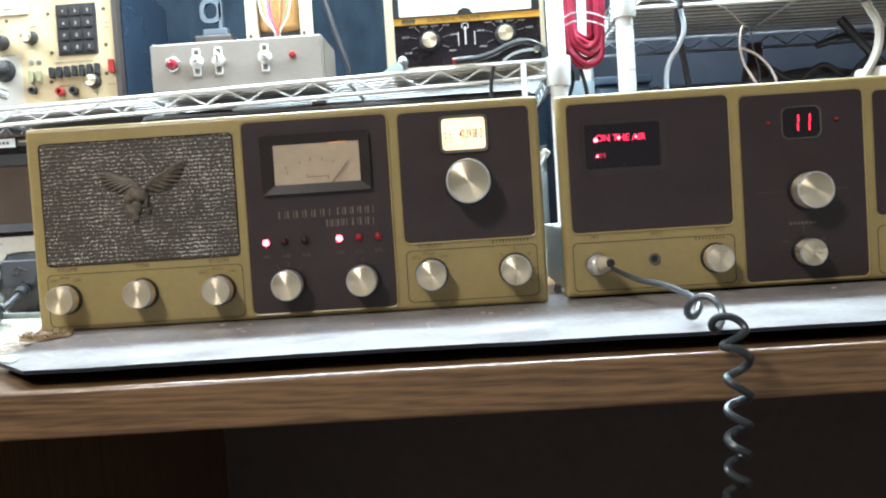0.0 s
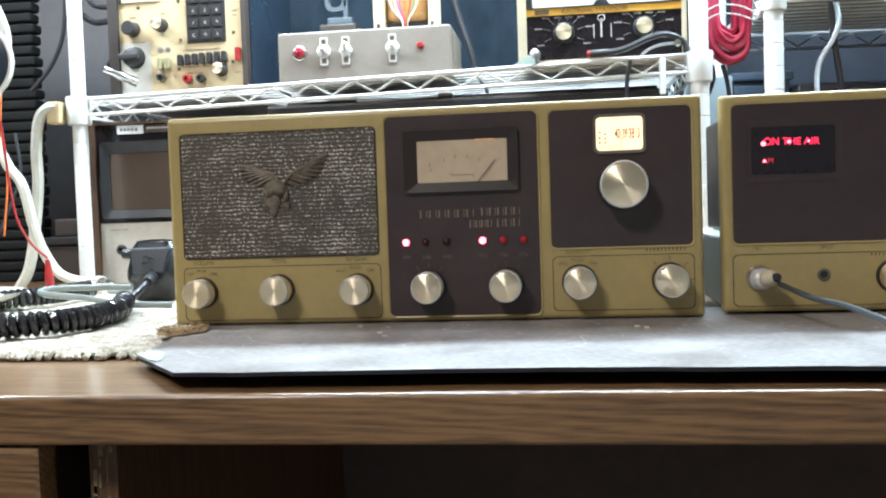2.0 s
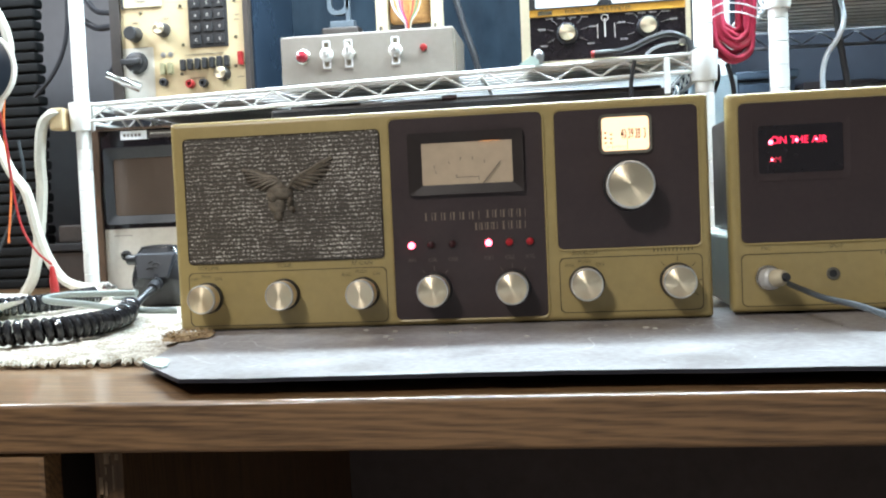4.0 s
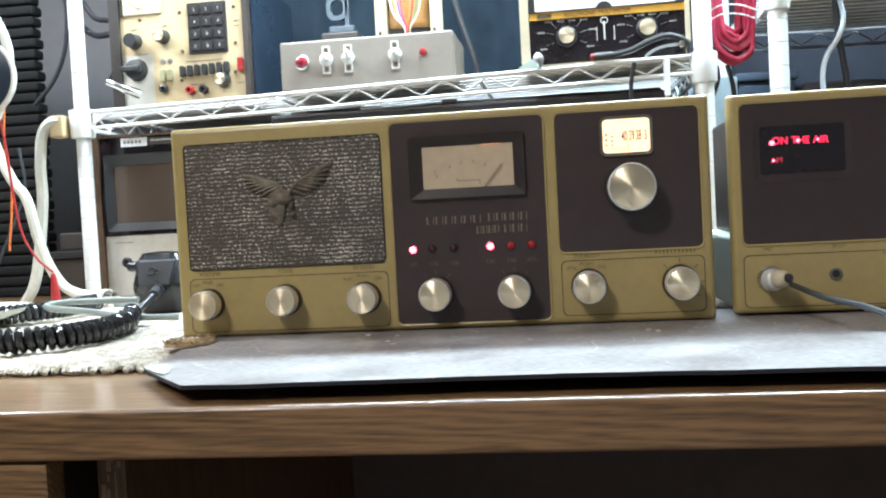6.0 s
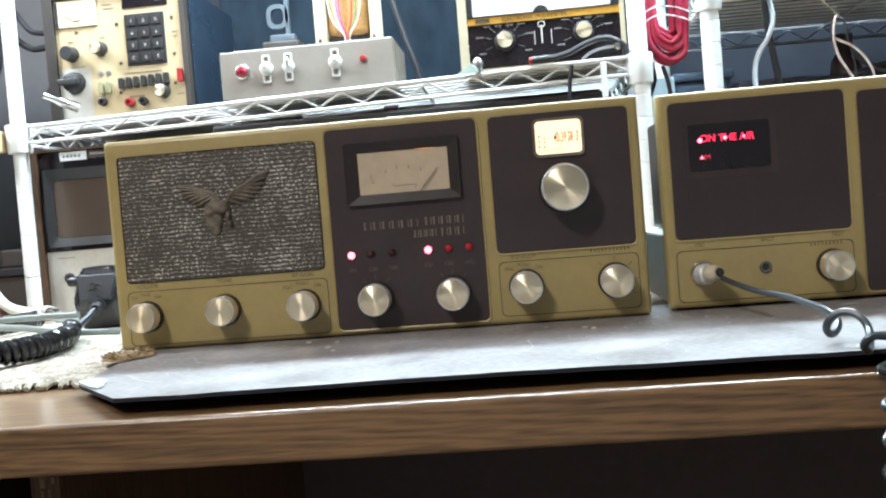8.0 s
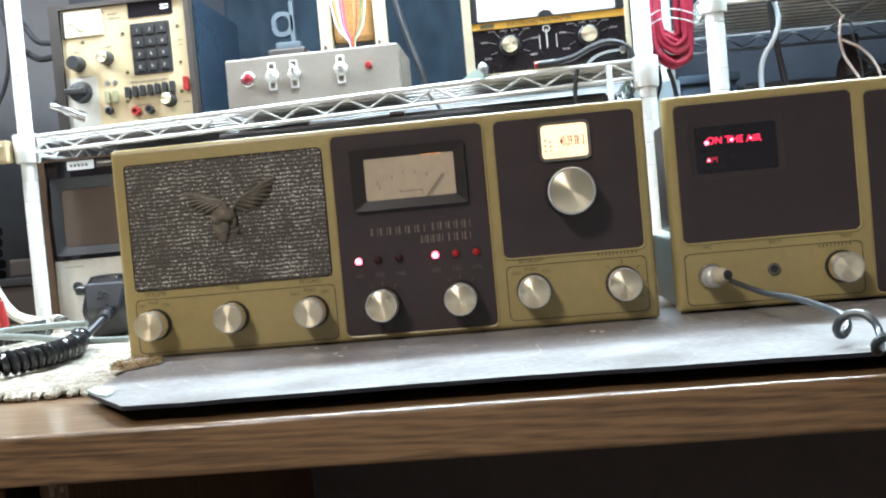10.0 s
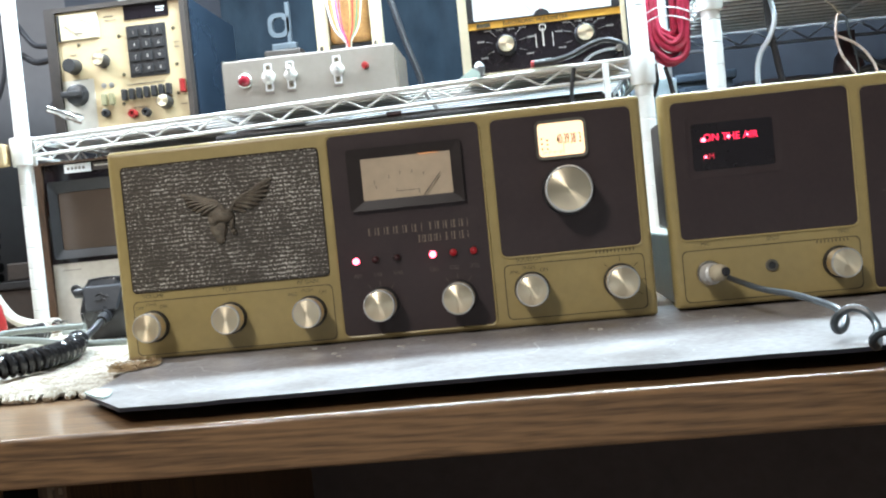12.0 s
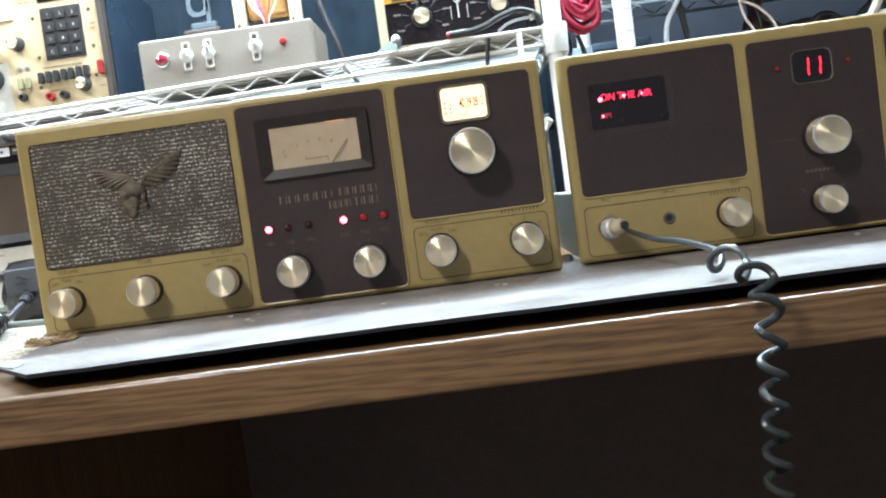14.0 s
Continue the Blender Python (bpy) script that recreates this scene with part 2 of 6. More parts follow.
BROWNBIN = material("brown_grey_plastic", (0.055, 0.05, 0.06), 0.55, 0, (0.05, 0.042, 0.047), 14)
BOXGREY = material("warm_grey_enamel", (0.28, 0.248, 0.212), 0.45, 0, (0.235, 0.207, 0.175), 25, bump=0.12)
CREAM = material("cream_panel", (0.58, 0.455, 0.27), 0.5, 0, (0.51, 0.395, 0.23), 18)
METERCREAM = material("cream_case", (0.62, 0.54, 0.38), 0.5, 0, (0.5, 0.43, 0.3), 22)
CASE = material("dark_brown_case", (0.035, 0.028, 0.024), 0.5, 0, (0.055, 0.042, 0.035), 40, bump=0.15)
NAVY = material("navy_blue_enamel", (0.024, 0.038, 0.058), 0.3, 0, (0.016, 0.026, 0.042), 12)
YELLOW = material("yellow_band", (0.78, 0.43, 0.06), 0.5, 0, (0.65, 0.34, 0.045), 40)
# cream panel where cooler light and wear are both mixed into the colour
PALEGREY = material("worn_cool_lit_panel", (0.56, 0.53, 0.46), 0.5, 0, (0.48, 0.45, 0.39), 20)
WHITE = material("white_dial_card", (0.82, 0.83, 0.83), 0.4, 0, (0.74, 0.75, 0.76), 20)
OFFWHITE = material("off_white_plastic", (0.62, 0.6, 0.54), 0.45, 0, (0.5, 0.47, 0.42), 30)
WALNUT = wood("walnut_case", (0.10, 0.055, 0.03), (0.04, 0.022, 0.013), (20, 20, 1.5))
SCREEN = material("grey_brown_screen", (0.085, 0.06, 0.045), 0.22, 0, (0.07, 0.05, 0.038), 8, rough_var=0.04)
REDP = material("red_plastic", (0.38, 0.028, 0.028), 0.35, 0, (0.26, 0.016, 0.016), 60)
REDLENS = material("red_jewel_lens", (0.30, 0.020, 0.036), 0.15, 0, (0.20, 0.010, 0.018), 120, spec=0.8)
REDWIRE = material("red_pvc_wire", (0.5, 0.042, 0.090), 0.32, 0, (0.36, 0.022, 0.055), 50)
ORANGE = material("orange_wire", (0.75, 0.2, 0.05), 0.4, 0, (0.6, 0.13, 0.03), 80)
PURPLE = material("purple_wire", (0.25, 0.08, 0.28), 0.4, 0, (0.18, 0.05, 0.2), 80)
GREENW = material("green_wire", (0.1, 0.25, 0.12), 0.4, 0, (0.06, 0.16, 0.08), 80)
CABLEW = material("ivory_cable", (0.62, 0.6, 0.52), 0.4, 0, (0.48, 0.45, 0.38), 30)
CABLEB = material("blue_white_cable", (0.68, 0.77, 0.84), 0.35, 0, (0.55, 0.64, 0.72), 30)
# grey cord made darker, so that its colour holds the desk's shade
CABLEG = material("shaded_grey_cable", (0.045, 0.053, 0.058), 0.34, 0, (0.032, 0.038, 0.042), 60)
COPPER = material("tinned_twisted_wire", (0.62, 0.46, 0.38), 0.35, 0.2, (0.82, 0.77, 0.74), 120, amount=0.9)
BEIGE = material("beige_tape", (0.6, 0.46, 0.26), 0.6, 0, (0.48, 0.35, 0.19), 60)
FOIL = material("amber_wrap", (0.5, 0.27, 0.09), 0.4, 0, (0.33, 0.17, 0.06), 45, amount=0.9, bump=0.5)
BLUEWALL = material("blue_grey_wall", (0.030, 0.038, 0.056), 0.7, 0, (0.018, 0.023, 0.036), 5, amount=0.8, bump=0.15)
BLUECLOTH = material("blue_sheet", (0.018, 0.030, 0.043), 0.6, 0, (0.007, 0.013, 0.021), 7, (1, 1, 0.5), 0.8, bump=0.2, spec=0.08)
GREYWALL = material("grey_plaster", (0.15, 0.145, 0.15), 0.85, 0, (0.115, 0.11, 0.115), 6, bump=0.2)
DARKRIB = material("black_ribbed_plastic", (0.010, 0.0105, 0.011), 0.8, 0, (0.017, 0.017, 0.017), 40, bump=0.2, spec=0.15)
# unseen surfaces, made pale so they throw fill light into the darks
CEIL = material("ceiling_paint", (0.75, 0.75, 0.73), 0.9, 0, (0.68, 0.68, 0.66), 4)
FILLWALL = material("pale_fill_wall", (0.55, 0.55, 0.54), 0.85, 0, (0.47, 0.47, 0.46), 6, bump=0.2)
FLOOR = material("brown_floor", (0.30, 0.24, 0.20), 0.7, 0, (0.22, 0.18, 0.15), 8)
DARKWOOD = material("dark_underside", (0.085, 0.06, 0.05), 0.7, 0, (0.055, 0.04, 0.033), 18, (1, 1, 0.2))
OLIVE = material("olive_plastic", (0.3, 0.28, 0.16), 0.45, 0, (0.22, 0.2, 0.11), 60)
DIMGREY = material("dusty_grey_metal", (0.085, 0.105, 0.125), 0.6, 0, (0.055, 0.07, 0.085), 40)
DULLTRIM = material("dull_grey_green_trim", (0.17, 0.16, 0.125), 0.45, 0.2, (0.12, 0.112, 0.09), 80)
PATCH = material("pale_grey_green_cable", (0.27, 0.30, 0.28), 0.4, 0, (0.2, 0.225, 0.21), 60)
JAR = material("pale_green_plastic", (0.5, 0.62, 0.56), 0.3, 0, (0.42, 0.53, 0.48), 30)
BOTTLE = material("maroon_plastic", (0.05, 0.02, 0.022), 0.4, 0, (0.03, 0.013, 0.014), 30)
PALEBOX = material("pale_blue_carton", (0.4, 0.5, 0.55), 0.6, 0, (0.3, 0.38, 0.43), 15)

# ---------------------------------------------------------------- building helpers


def thing(name, base, label, category, group="", kind=""):
    ob = new(name)
    ob.empty_display_size = 0.02
    ob.location = base
    return tagged(ob, label, category, group, kind)


def root_of(ob):
    while ob.parent:
        ob = ob.parent
    return ob


def part(name, bm, mat, parent=None, label="", smooth=False):
    """Links a bmesh, drawn in the world's metres, as one mesh object under parent."""
    if parent is not None:
        bmesh.ops.translate(bm, verts=bm.verts, vec=-root_of(parent).location)
    bmesh.ops.recalc_face_normals(bm, faces=bm.faces)
    me = bpy.data.meshes.new(name)
    if smooth:
        for f in bm.faces:
            f.smooth = True
    bm.to_mesh(me)
    bm.free()
    if smooth:
        me.set_sharp_from_angle(angle=radians(38))
    me.materials.append(mat)
    ob = new(name, me)
    if parent is not None:
        ob.parent = parent
    return tagged(ob, label) if label else ob


def single(name, bm, mat, label, category, group="", kind="", smooth=False):
    ob = part(name, bm, mat, None, "", smooth)
    return tagged(ob, label, category, group, kind)


def box(x0, x1, y0, y1, z0, z1, bevel=0.0, bm=None, segments=2):
    own = bm is None
    bm = bm or bmesh.new()
    r = bmesh.ops.create_cube(bm, size=1.0)
    for v in r["verts"]:
        v.co = Vector(((x0 + x1) / 2 + v.co.x * (x1 - x0), (y0 + y1) / 2 + v.co.y * (y1 - y0), (z0 + z1) / 2 + v.co.z * (z1 - z0)))
    if bevel:
        es = list({e for v in r["verts"] for e in v.link_edges})
        bmesh.ops.bevel(bm, geom=es, offset=bevel, segments=segments, affect="EDGES", profile=0.6)
    return bm


def rrect(x0, x1, z0, z1, r, n=5):
    pts = []
    for cx, cz, a in ((x1 - r, z1 - r, 0), (x0 + r, z1 - r, 90), (x0 + r, z0 + r, 180), (x1 - r, z0 + r, 270)):
        for i in range(n + 1):
            t = radians(a + 90 * i / n)
            pts.append((cx + r * math.cos(t), cz + r * math.sin(t)))
    return pts


def shrink(pts, d):
    cx = sum(p[0] for p in pts) / len(pts)
    cz = sum(p[1] for p in pts) / len(pts)
    hx = max(abs(p[0] - cx) for p in pts)
    hz = max(abs(p[1] - cz) for p in pts)
    return [(cx + (x - cx) * (hx - d) / hx, cz + (z - cz) * (hz - d) / hz) for x, z in pts]


def plate(pts, y_front, y_back, edge=0.0004, bm=None):
    """A plate in the xz plane whose front (towards -y) has a small bevel."""
    bm = bm or bmesh.new()
    loops = []
    for p, y in ((pts, y_back), (pts, y_front + edge), (shrink(pts, edge), y_front)):
        loops.append([bm.verts.new((x, y, z)) for x, z in p])
    k = len(pts)
    for a, b in zip(loops, loops[1:]):
        for i in range(k):
            bm.faces.new((a[i], a[(i + 1) % k], b[(i + 1) % k], b[i]))
    bm.faces.new(loops[-1])
    bm.faces.new(list(reversed(loops[0])))
    return bm


def ring(outer, inner, y_front, y_back, y_inner=None, bm=None):
    """A frame between two outlines; the inner edge of its front may lie deeper."""
    bm = bm or bmesh.new()
    yi = y_front if y_inner is None else y_inner
    l = [[bm.verts.new((x, y, z)) for x, z in p] for p, y in ((outer, y_back), (outer, y_front), (inner, yi), (inner, y_back))]
    k = len(outer)
    for a, b in zip(l, l[1:]):
        for i in range(k):
            bm.faces.new((a[i], a[(i + 1) % k], b[(i + 1) % k], b[i]))
    return bm


def lathe(profile, m, seg=32, bm=None):
    """Turns (radius, height) pairs about z, then moves the result by the pose m."""
    bm = bm or bmesh.new()
    rows = []
    for r, h in profile:
        if r < 1e-6:
            rows.append([bm.verts.new(m @ Vector((0, 0, h)))])
        else:
            rows.append([bm.verts.new(m @ Vector((r * math.cos(2 * math.pi * i / seg), r * math.sin(2 * math.pi * i / seg), h))) for i in range(seg)])
    for a, b in zip(rows, rows[1:]):
        for i in range(seg):
            j = (i + 1) % seg
            if len(a) == 1 and len(b) > 1:
                bm.faces.new((a[0], b[i], b[j]))
            elif len(b) == 1 and len(a) > 1:
                bm.faces.new((a[i], a[j], b[0]))
            elif len(a) > 1:
                bm.faces.new((a[i], a[j], b[j], b[i]))
    return bm


def out(x, y, z):
    """The pose of a lathe that points out of a front, towards -y."""
    return pose(x, y, z, 90, 0, 0)


def spline(pts, steps=8):
    pts = [Vector(p) for p in pts]
    ext = [2 * pts[0] - pts[1], *pts, 2 * pts[-1] - pts[-2]]
    res = []
    for i in range(1, len(ext) - 2):
        a, b, c, d = ext[i - 1:i + 3]
        for s in range(steps):
            t = s / steps
            res.append(0.5 * (2 * b + (c - a) * t + (2 * a - 5 * b + 4 * c - d) * t * t + (3 * b - a - 3 * c + d) * t ** 3))
    res.append(pts[-1])
    return res


def tube(pts, r, seg=8, smooth=6, bm=None):
    bm = bm or bmesh.new()
    pts = spline(pts, smooth) if smooth else [Vector(p) for p in pts]
    normal = None
    rows = []
    for i, p in enumerate(pts):
        t = (pts[min(i + 1, len(pts) - 1)] - pts[max(i - 1, 0)]).normalized()
        if normal is None:
            normal = t.orthogonal().normalized()
        normal = (normal - t * normal.dot(t)).normalized()
        side = t.cross(normal)
        rows.append([bm.verts.new(p + (normal * math.cos(a) + side * math.sin(a)) * r) for a in (2 * math.pi * k / seg for k in range(seg))])
    for a, b in zip(rows, rows[1:]):
        for k in range(seg):
            bm.faces.new((a[k], a[(k + 1) % seg], b[(k + 1) % seg], b[k]))
    bm.faces.new(list(reversed(rows[0])))
    bm.faces.new(rows[-1])
    return bm


def helix(pts, radius, pitch, phase=0.0, per=14, fade=False, wobble=0.0, hand=1):
    """The points of a coil round a smooth line."""
    line = spline(pts, 24)
    normal, angle, res = None, phase, []
    total = sum((b - a).length for a, b in zip(line, line[1:]))
    steps = int(total / pitch * per)
    cum = [0.0]
    for a, b in zip(line, line[1:]):
        cum.append(cum[-1] + (b - a).length)
    j = 0
    for i in range(steps + 1):
        s = total * i / steps
        while j < len(line) - 2 and cum[j + 1] < s:
            j += 1
        f = (s - cum[j]) / max(cum[j + 1] - cum[j], 1e-9)
        p = line[j].lerp(line[j + 1], f)
        t = (line[j + 1] - line[j]).normalized()
        if normal is None:
            normal = t.orthogonal().normalized()
        normal = (normal - t * normal.dot(t)).normalized()
        side = t.cross(normal)
        a = phase + hand * 2 * math.pi * i / per
        rr = radius * (1 + wobble * noise.noise(Vector((i * 0.03, 1.7, radius * 100))))
        if fade:
            rr *= min(1.0, 4 * i / steps, 1.0)
        res.append(p + (normal * math.cos(a) + side * math.sin(a)) * rr)
    return res


def text(name, body, size, x, y, z, mat, parent, turn=0, bold=0.0, squash=1.0):
    """Flat lettering in the built-in font, centred on (x, z), facing -y."""
    cu = bpy.data.curves.new(name, "FONT")
    cu.body, cu.size, cu.align_x, cu.align_y = body, size, "CENTER", "CENTER"
    cu.extrude, cu.offset = 0.0001, bold
    tmp = new(name, cu)
    bpy.context.view_layer.update()
    me = bpy.data.meshes.new_from_object(tmp.evaluated_get(bpy.context.evaluated_depsgraph_get()))
    bpy.data.objects.remove(tmp)
    bpy.data.curves.remove(cu)
    me.name = name
    me.materials.clear()
    me.materials.append(mat)
    ob = new(name, me)
    ob.parent = parent
    ob.matrix_basis = Matrix.Translation(-root_of(parent).location) @ pose(x, y, z, 90, 0, 0) @ pose(0, 0, 0, 0, 0, turn) @ Matrix.Diagonal((squash, 1, 1, 1))
    return ob


def bars(name, x0, x1, z, h, y, mat, parent, fill=0.62, letter=None):
    """Unreadable or proprietary lettering as plain bars."""
    w = letter or (x1 - x0)
    x = x0
    joined = bmesh.new()
    while x < x1 - w * 0.4:
        box(x, min(x + w * fill if letter else x + w, x1), y, y + 0.0003, z - h / 2, z + h / 2, 0, joined)
        x += w
    part(name, joined, mat, parent)


def mark_shapes(name, x0, x1, z, h, count, y, mat, parent):
    """A maker's mark as plain shapes: a footed thick stem and a thin one for each letter."""
    bm = bmesh.new()
    w = (x1 - x0) / count
    for k in range(count):
        a, b = x0 + w * k + w * 0.08, x0 + w * (k + 1) - w * 0.16
        top = h * 0.5
        box(a, a + 0.00085, y, y + 0.0003, z - h / 2, z + top, 0, bm)
        box(b - 0.00045, b, y, y + 0.0003, z - h / 2, z + h / 2, 0, bm)
        for bar in (z - h / 2, z + h / 2 - 0.0004):
            box(a - 0.0005, a + 0.0014, y, y + 0.0003, bar, bar + 0.0004, 0, bm)
    part(name, bm, mat, parent)


# ---------------------------------------------------------------- room
def wall(name, x0, x1, y0, y1, z0, z1, mat, label):
    return single(name, box(x0, x1, y0, y1, z0, z1), mat, label, name.split("_")[0], kind="structure")


wall("floor", -2.0, 2.0, -2.4, 0.95, -0.1, 0.0, FLOOR, "worn brown floor of a small workshop room")
wall("ceiling", -2.0, 2.0, -2.4, 0.95, 2.4, 2.5, CEIL, "unseen off-white ceiling, kept pale to bounce fill light")
wall("wall_north", -0.62, 2.0, 0.83, 0.95, 0.0, 2.4, BLUEWALL, "dull blue-grey painted wall behind the shelves")
wall("wall_north_west", -2.0, -0.62, 0.83, 0.95, 0.0, 2.4, GREYWALL, "grey plaster wall beside the shelves")
wall("wall_west", -2.1, -2.0, -2.4, 0.95, 0.0, 2.4, GREYWALL, "grey plaster side wall")
# these two close the room out of view and act as reflectors
wall("wall_east", 2.0, 2.1, -2.4, 0.95, 0.0, 2.4, FILLWALL, "unseen pale side wall added to bounce fill light")
wall("wall_south", -2.1, 2.1, -2.5, -2.4, 0.0, 2.4, FILLWALL, "unseen pale wall opposite the bench, added to bounce fill light")

# ---------------------------------------------------------------- desk
DESK_TOP, DESK_FRONT, DESK_UNDER = 0.742, -0.224, 0.716


def build_desk():
    d = thing("desk", (0, 0.2, 0), "oak-veneer desk with a square front edge and open kneehole", "desk")
    part("desktop", box(-1.25, 1.25, DESK_FRONT, 0.80, DESK_UNDER, DESK_TOP, 0.0034, segments=6), OAK, d, "", True)
    part("side_panel", box(-0.1610, -0.1450, -0.199, 0.78, 0.0, DESK_UNDER - 0.001, 0.001), OAK_SHADED, d, "oak panel darkened for the kneehole shade, with a chipped front edge")
    part("side_panel", box(1.1, 1.118, -0.199, 0.78, 0.0, DESK_UNDER - 0.001, 0.001), OAK_SHADED, d)
    part("back_panel", box(-0.1445, 1.099, 0.30, 0.315, 0.1, DESK_UNDER - 0.001), material("brown_hardboard", (0.115, 0.088, 0.082), 0.8, 0, (0.08, 0.061, 0.056), 14), d)
    part("side_panel", box(-0.62, -0.60, -0.199, 0.78, 0.0, DESK_UNDER - 0.001, 0.001), OAK_SHADED, d)
    dr = part("drawer_front", box(-0.598, -0.1755, -0.222, -0.204, 0.55, 0.7150, 0.0035), OAK, d, "oak drawer front with rounded, worn corner")
    part("drawer_box", box(-0.59, -0.19, -0.2035, 0.25, 0.58, 0.705), DARKWOOD, dr)
    bm = bmesh.new()
    rng = random.Random(5)
    for i in range(40):
        z = 0.56 + rng.random() * 0.155
        w = 0.0006 + rng.random() * 0.0022
        x = -0.1590 + rng.random() * 0.011
        box(x, x + w, -0.1996, -0.1988, z, z + 0.002 + rng.random() * 0.012, 0, bm)
    chips = part("bare_chips", bm, material("bare_chipboard", (0.24, 0.18, 0.13), 0.9, 0, (0.3, 0.2, 0.12), 200), d, "pale chips where the veneer has broken off")
    tagged(chips, label="pale chips where the veneer has broken off", kind="stuff")
    return d


build_desk()


def left_edge(y):
    """The ragged left end of the desk mat."""
    if y < -0.144:
        return -0.157 + (-0.144 - y) / 0.05 * 0.038
    return -0.157 - (y + 0.144) * 0.17


def build_mat():
    bm = bmesh.new()
    nx, ny = 130, 40

    grid = []
    for j in range(ny + 1):
        v = j / ny
        y0 = -0.212 + v * 0.275
        row = []
        for i in range(nx + 1):
            x = left_edge(y0) + (0.85 - left_edge(y0)) * (i / nx) ** 1.25
            y = y0 + (0.003 * noise.noise(Vector((x * 5, 0.3, 0))) + 0.0020 * noise.noise(Vector((x * 34, 2.3, 0)))) * (1 - v)
            lift = max(0.0, (-0.10 - y) / 0.112)
            lift = min(lift, 1.0)
            z = DESK_TOP + 0.0064 + 0.0030 * lift ** 1.6 * (1 + 0.22 * noise.noise(Vector((x * 7, 5.1, 0))))
            z += 0.0007 * noise.noise(Vector((x * 14, y * 14, 3.0)))*lift
            row.append((x, y, z))
        grid.append(row)
    for dz in (0.0, -0.0022):
        for row in grid:
            for x, y, z in row:
                bm.verts.new((x, y, max(z + dz, DESK_TOP + 0.0003)))
    bm.verts.ensure_lookup_table()
    w = nx + 1
    n = w * (ny + 1)
    for j in range(ny):
        for i in range(nx):
            a = j * w + i
            bm.faces.new([bm.verts[k] for k in (a, a + 1, a + 1 + w, a + w)])
            bm.faces.new([bm.verts[n + k] for k in (a, a + w, a + 1 + w, a + 1)]).material_index = 1
    for j in range(ny):
        for i in (0, nx):
            a = j * w + i
            bm.faces.new([bm.verts[k] for k in (a, a + w, n + a + w, n + a)]).material_index = 1
    for i in range(nx):
        for j in (0, ny):
            a = j * w + i
            bm.faces.new([bm.verts[k] for k in (a, a + 1, n + a + 1, n + a)]).material_index = 1
    mat_ob = single("desk_mat", bm, MATV, "scuffed dark vinyl sheet on the desk, front edge curling up", "desk mat", smooth=True)
    mat_ob.data.materials.append(MATBACK)
    t = bmesh.new()
    pts = [(-0.1592, -0.1408), (-0.1540, -0.1330), (-0.1460, -0.1350), (-0.1385, -0.1490), (-0.1320, -0.1660), (-0.1318, -0.1735), (-0.1400, -0.1660), (-0.1500, -0.1530)]
    lo = [t.verts.new((x, y, DESK_TOP + 0.0073 + 0.036 * max(0, -0.145 - y))) for x, y in pts]
    hi = [t.verts.new((x, y, DESK_TOP + 0.0083 + 0.036 * max(0, -0.145 - y))) for x, y in pts]
    t.faces.new(hi)
    t.faces.new(list(reversed(lo)))
    for i in range(len(pts)):
        t.faces.new((lo[i], lo[(i + 1) % len(pts)], hi[(i + 1) % len(pts)], hi[i]))
    part("torn_corner", t, TORN, mat_ob, "pale torn corner of the sheet")
    c = bmesh.new()
    rng = random.Random(11)
    for i in range(26):
        x, y = rng.uniform(-0.07, 0.4), rng.uniform(-0.075, -0.02)
        s = rng.uniform(0.0006, 0.0022)
        box(x, x + s * 1.6, y, y + s, DESK_TOP + 0.0065, DESK_TOP + 0.0065 + s * 0.5, 0, c)
    single("crumbs", c, OFFWHITE, "small pale crumbs and solder bits on the mat", "debris", kind="stuff")


build_mat()


def build_rug():
    bm = bmesh.new()
    x0, x1, y0, y1, s = -0.84, -0.135, -0.108, 0.38, 0.0042
    nx, ny = int((x1 - x0) / s), int((y1 - y0) / s)
    keep = {}
    for j in range(ny + 1):
        for i in range(nx + 1):
            x, y = x0 + i * s, y0 + j * s
            if x > -0.196 and y > -0.004:
                continue
            under = x - left_edge(y) - 0.001
            if under > 0.03:
                continue
            h = 0.0021 + 0.0022 * noise.noise(Vector((x * 150, y * 150, 0))) + 0.0014 * noise.noise(Vector((x * 420, y * 420, 4)))
            keep[i, j] = bm.verts.new((x + 0.001 * noise.noise(Vector((x * 300, y * 300, 9))), y - 0.004 * noise.noise(Vector((x * 30, 1, 1))) * (j < 3), DESK_TOP + (0.0006 + (max(0.0, h) if under < -0.003 else 0.0024))))
    for (i, j), v in list(keep.items()):
        q = [keep.get(k) for k in ((i, j), (i + 1, j), (i + 1, j + 1), (i, j + 1))]
        if all(q):
            bm.faces.new(q)
    rug = single("rug", bm, RUG, "cream and tan looped rug with a short fringe on the desk", "rug", smooth=True)
    bm = bmesh.new()
    rng = random.Random(3)
    x = -0.66
    while x < -0.162:
        for k in range(3):
            dx, dy = rng.uniform(-0.004, 0.004), rng.uniform(-0.012, -0.006)
            b = Vector((x + rng.uniform(-0.002, 0.002), -0.106, DESK_TOP + 0.003))
            tube([b, b + Vector((dx * 0.4, dy * 0.5, 0.0015)), b + Vector((dx, dy, -0.001))], rng.uniform(0.0011, 0.002), 5, 3, bm)
        x += rng.uniform(0.0045, 0.0085)
    part("fringe", bm, RUG, rug, "short knotted cream fringe", True)


build_rug()


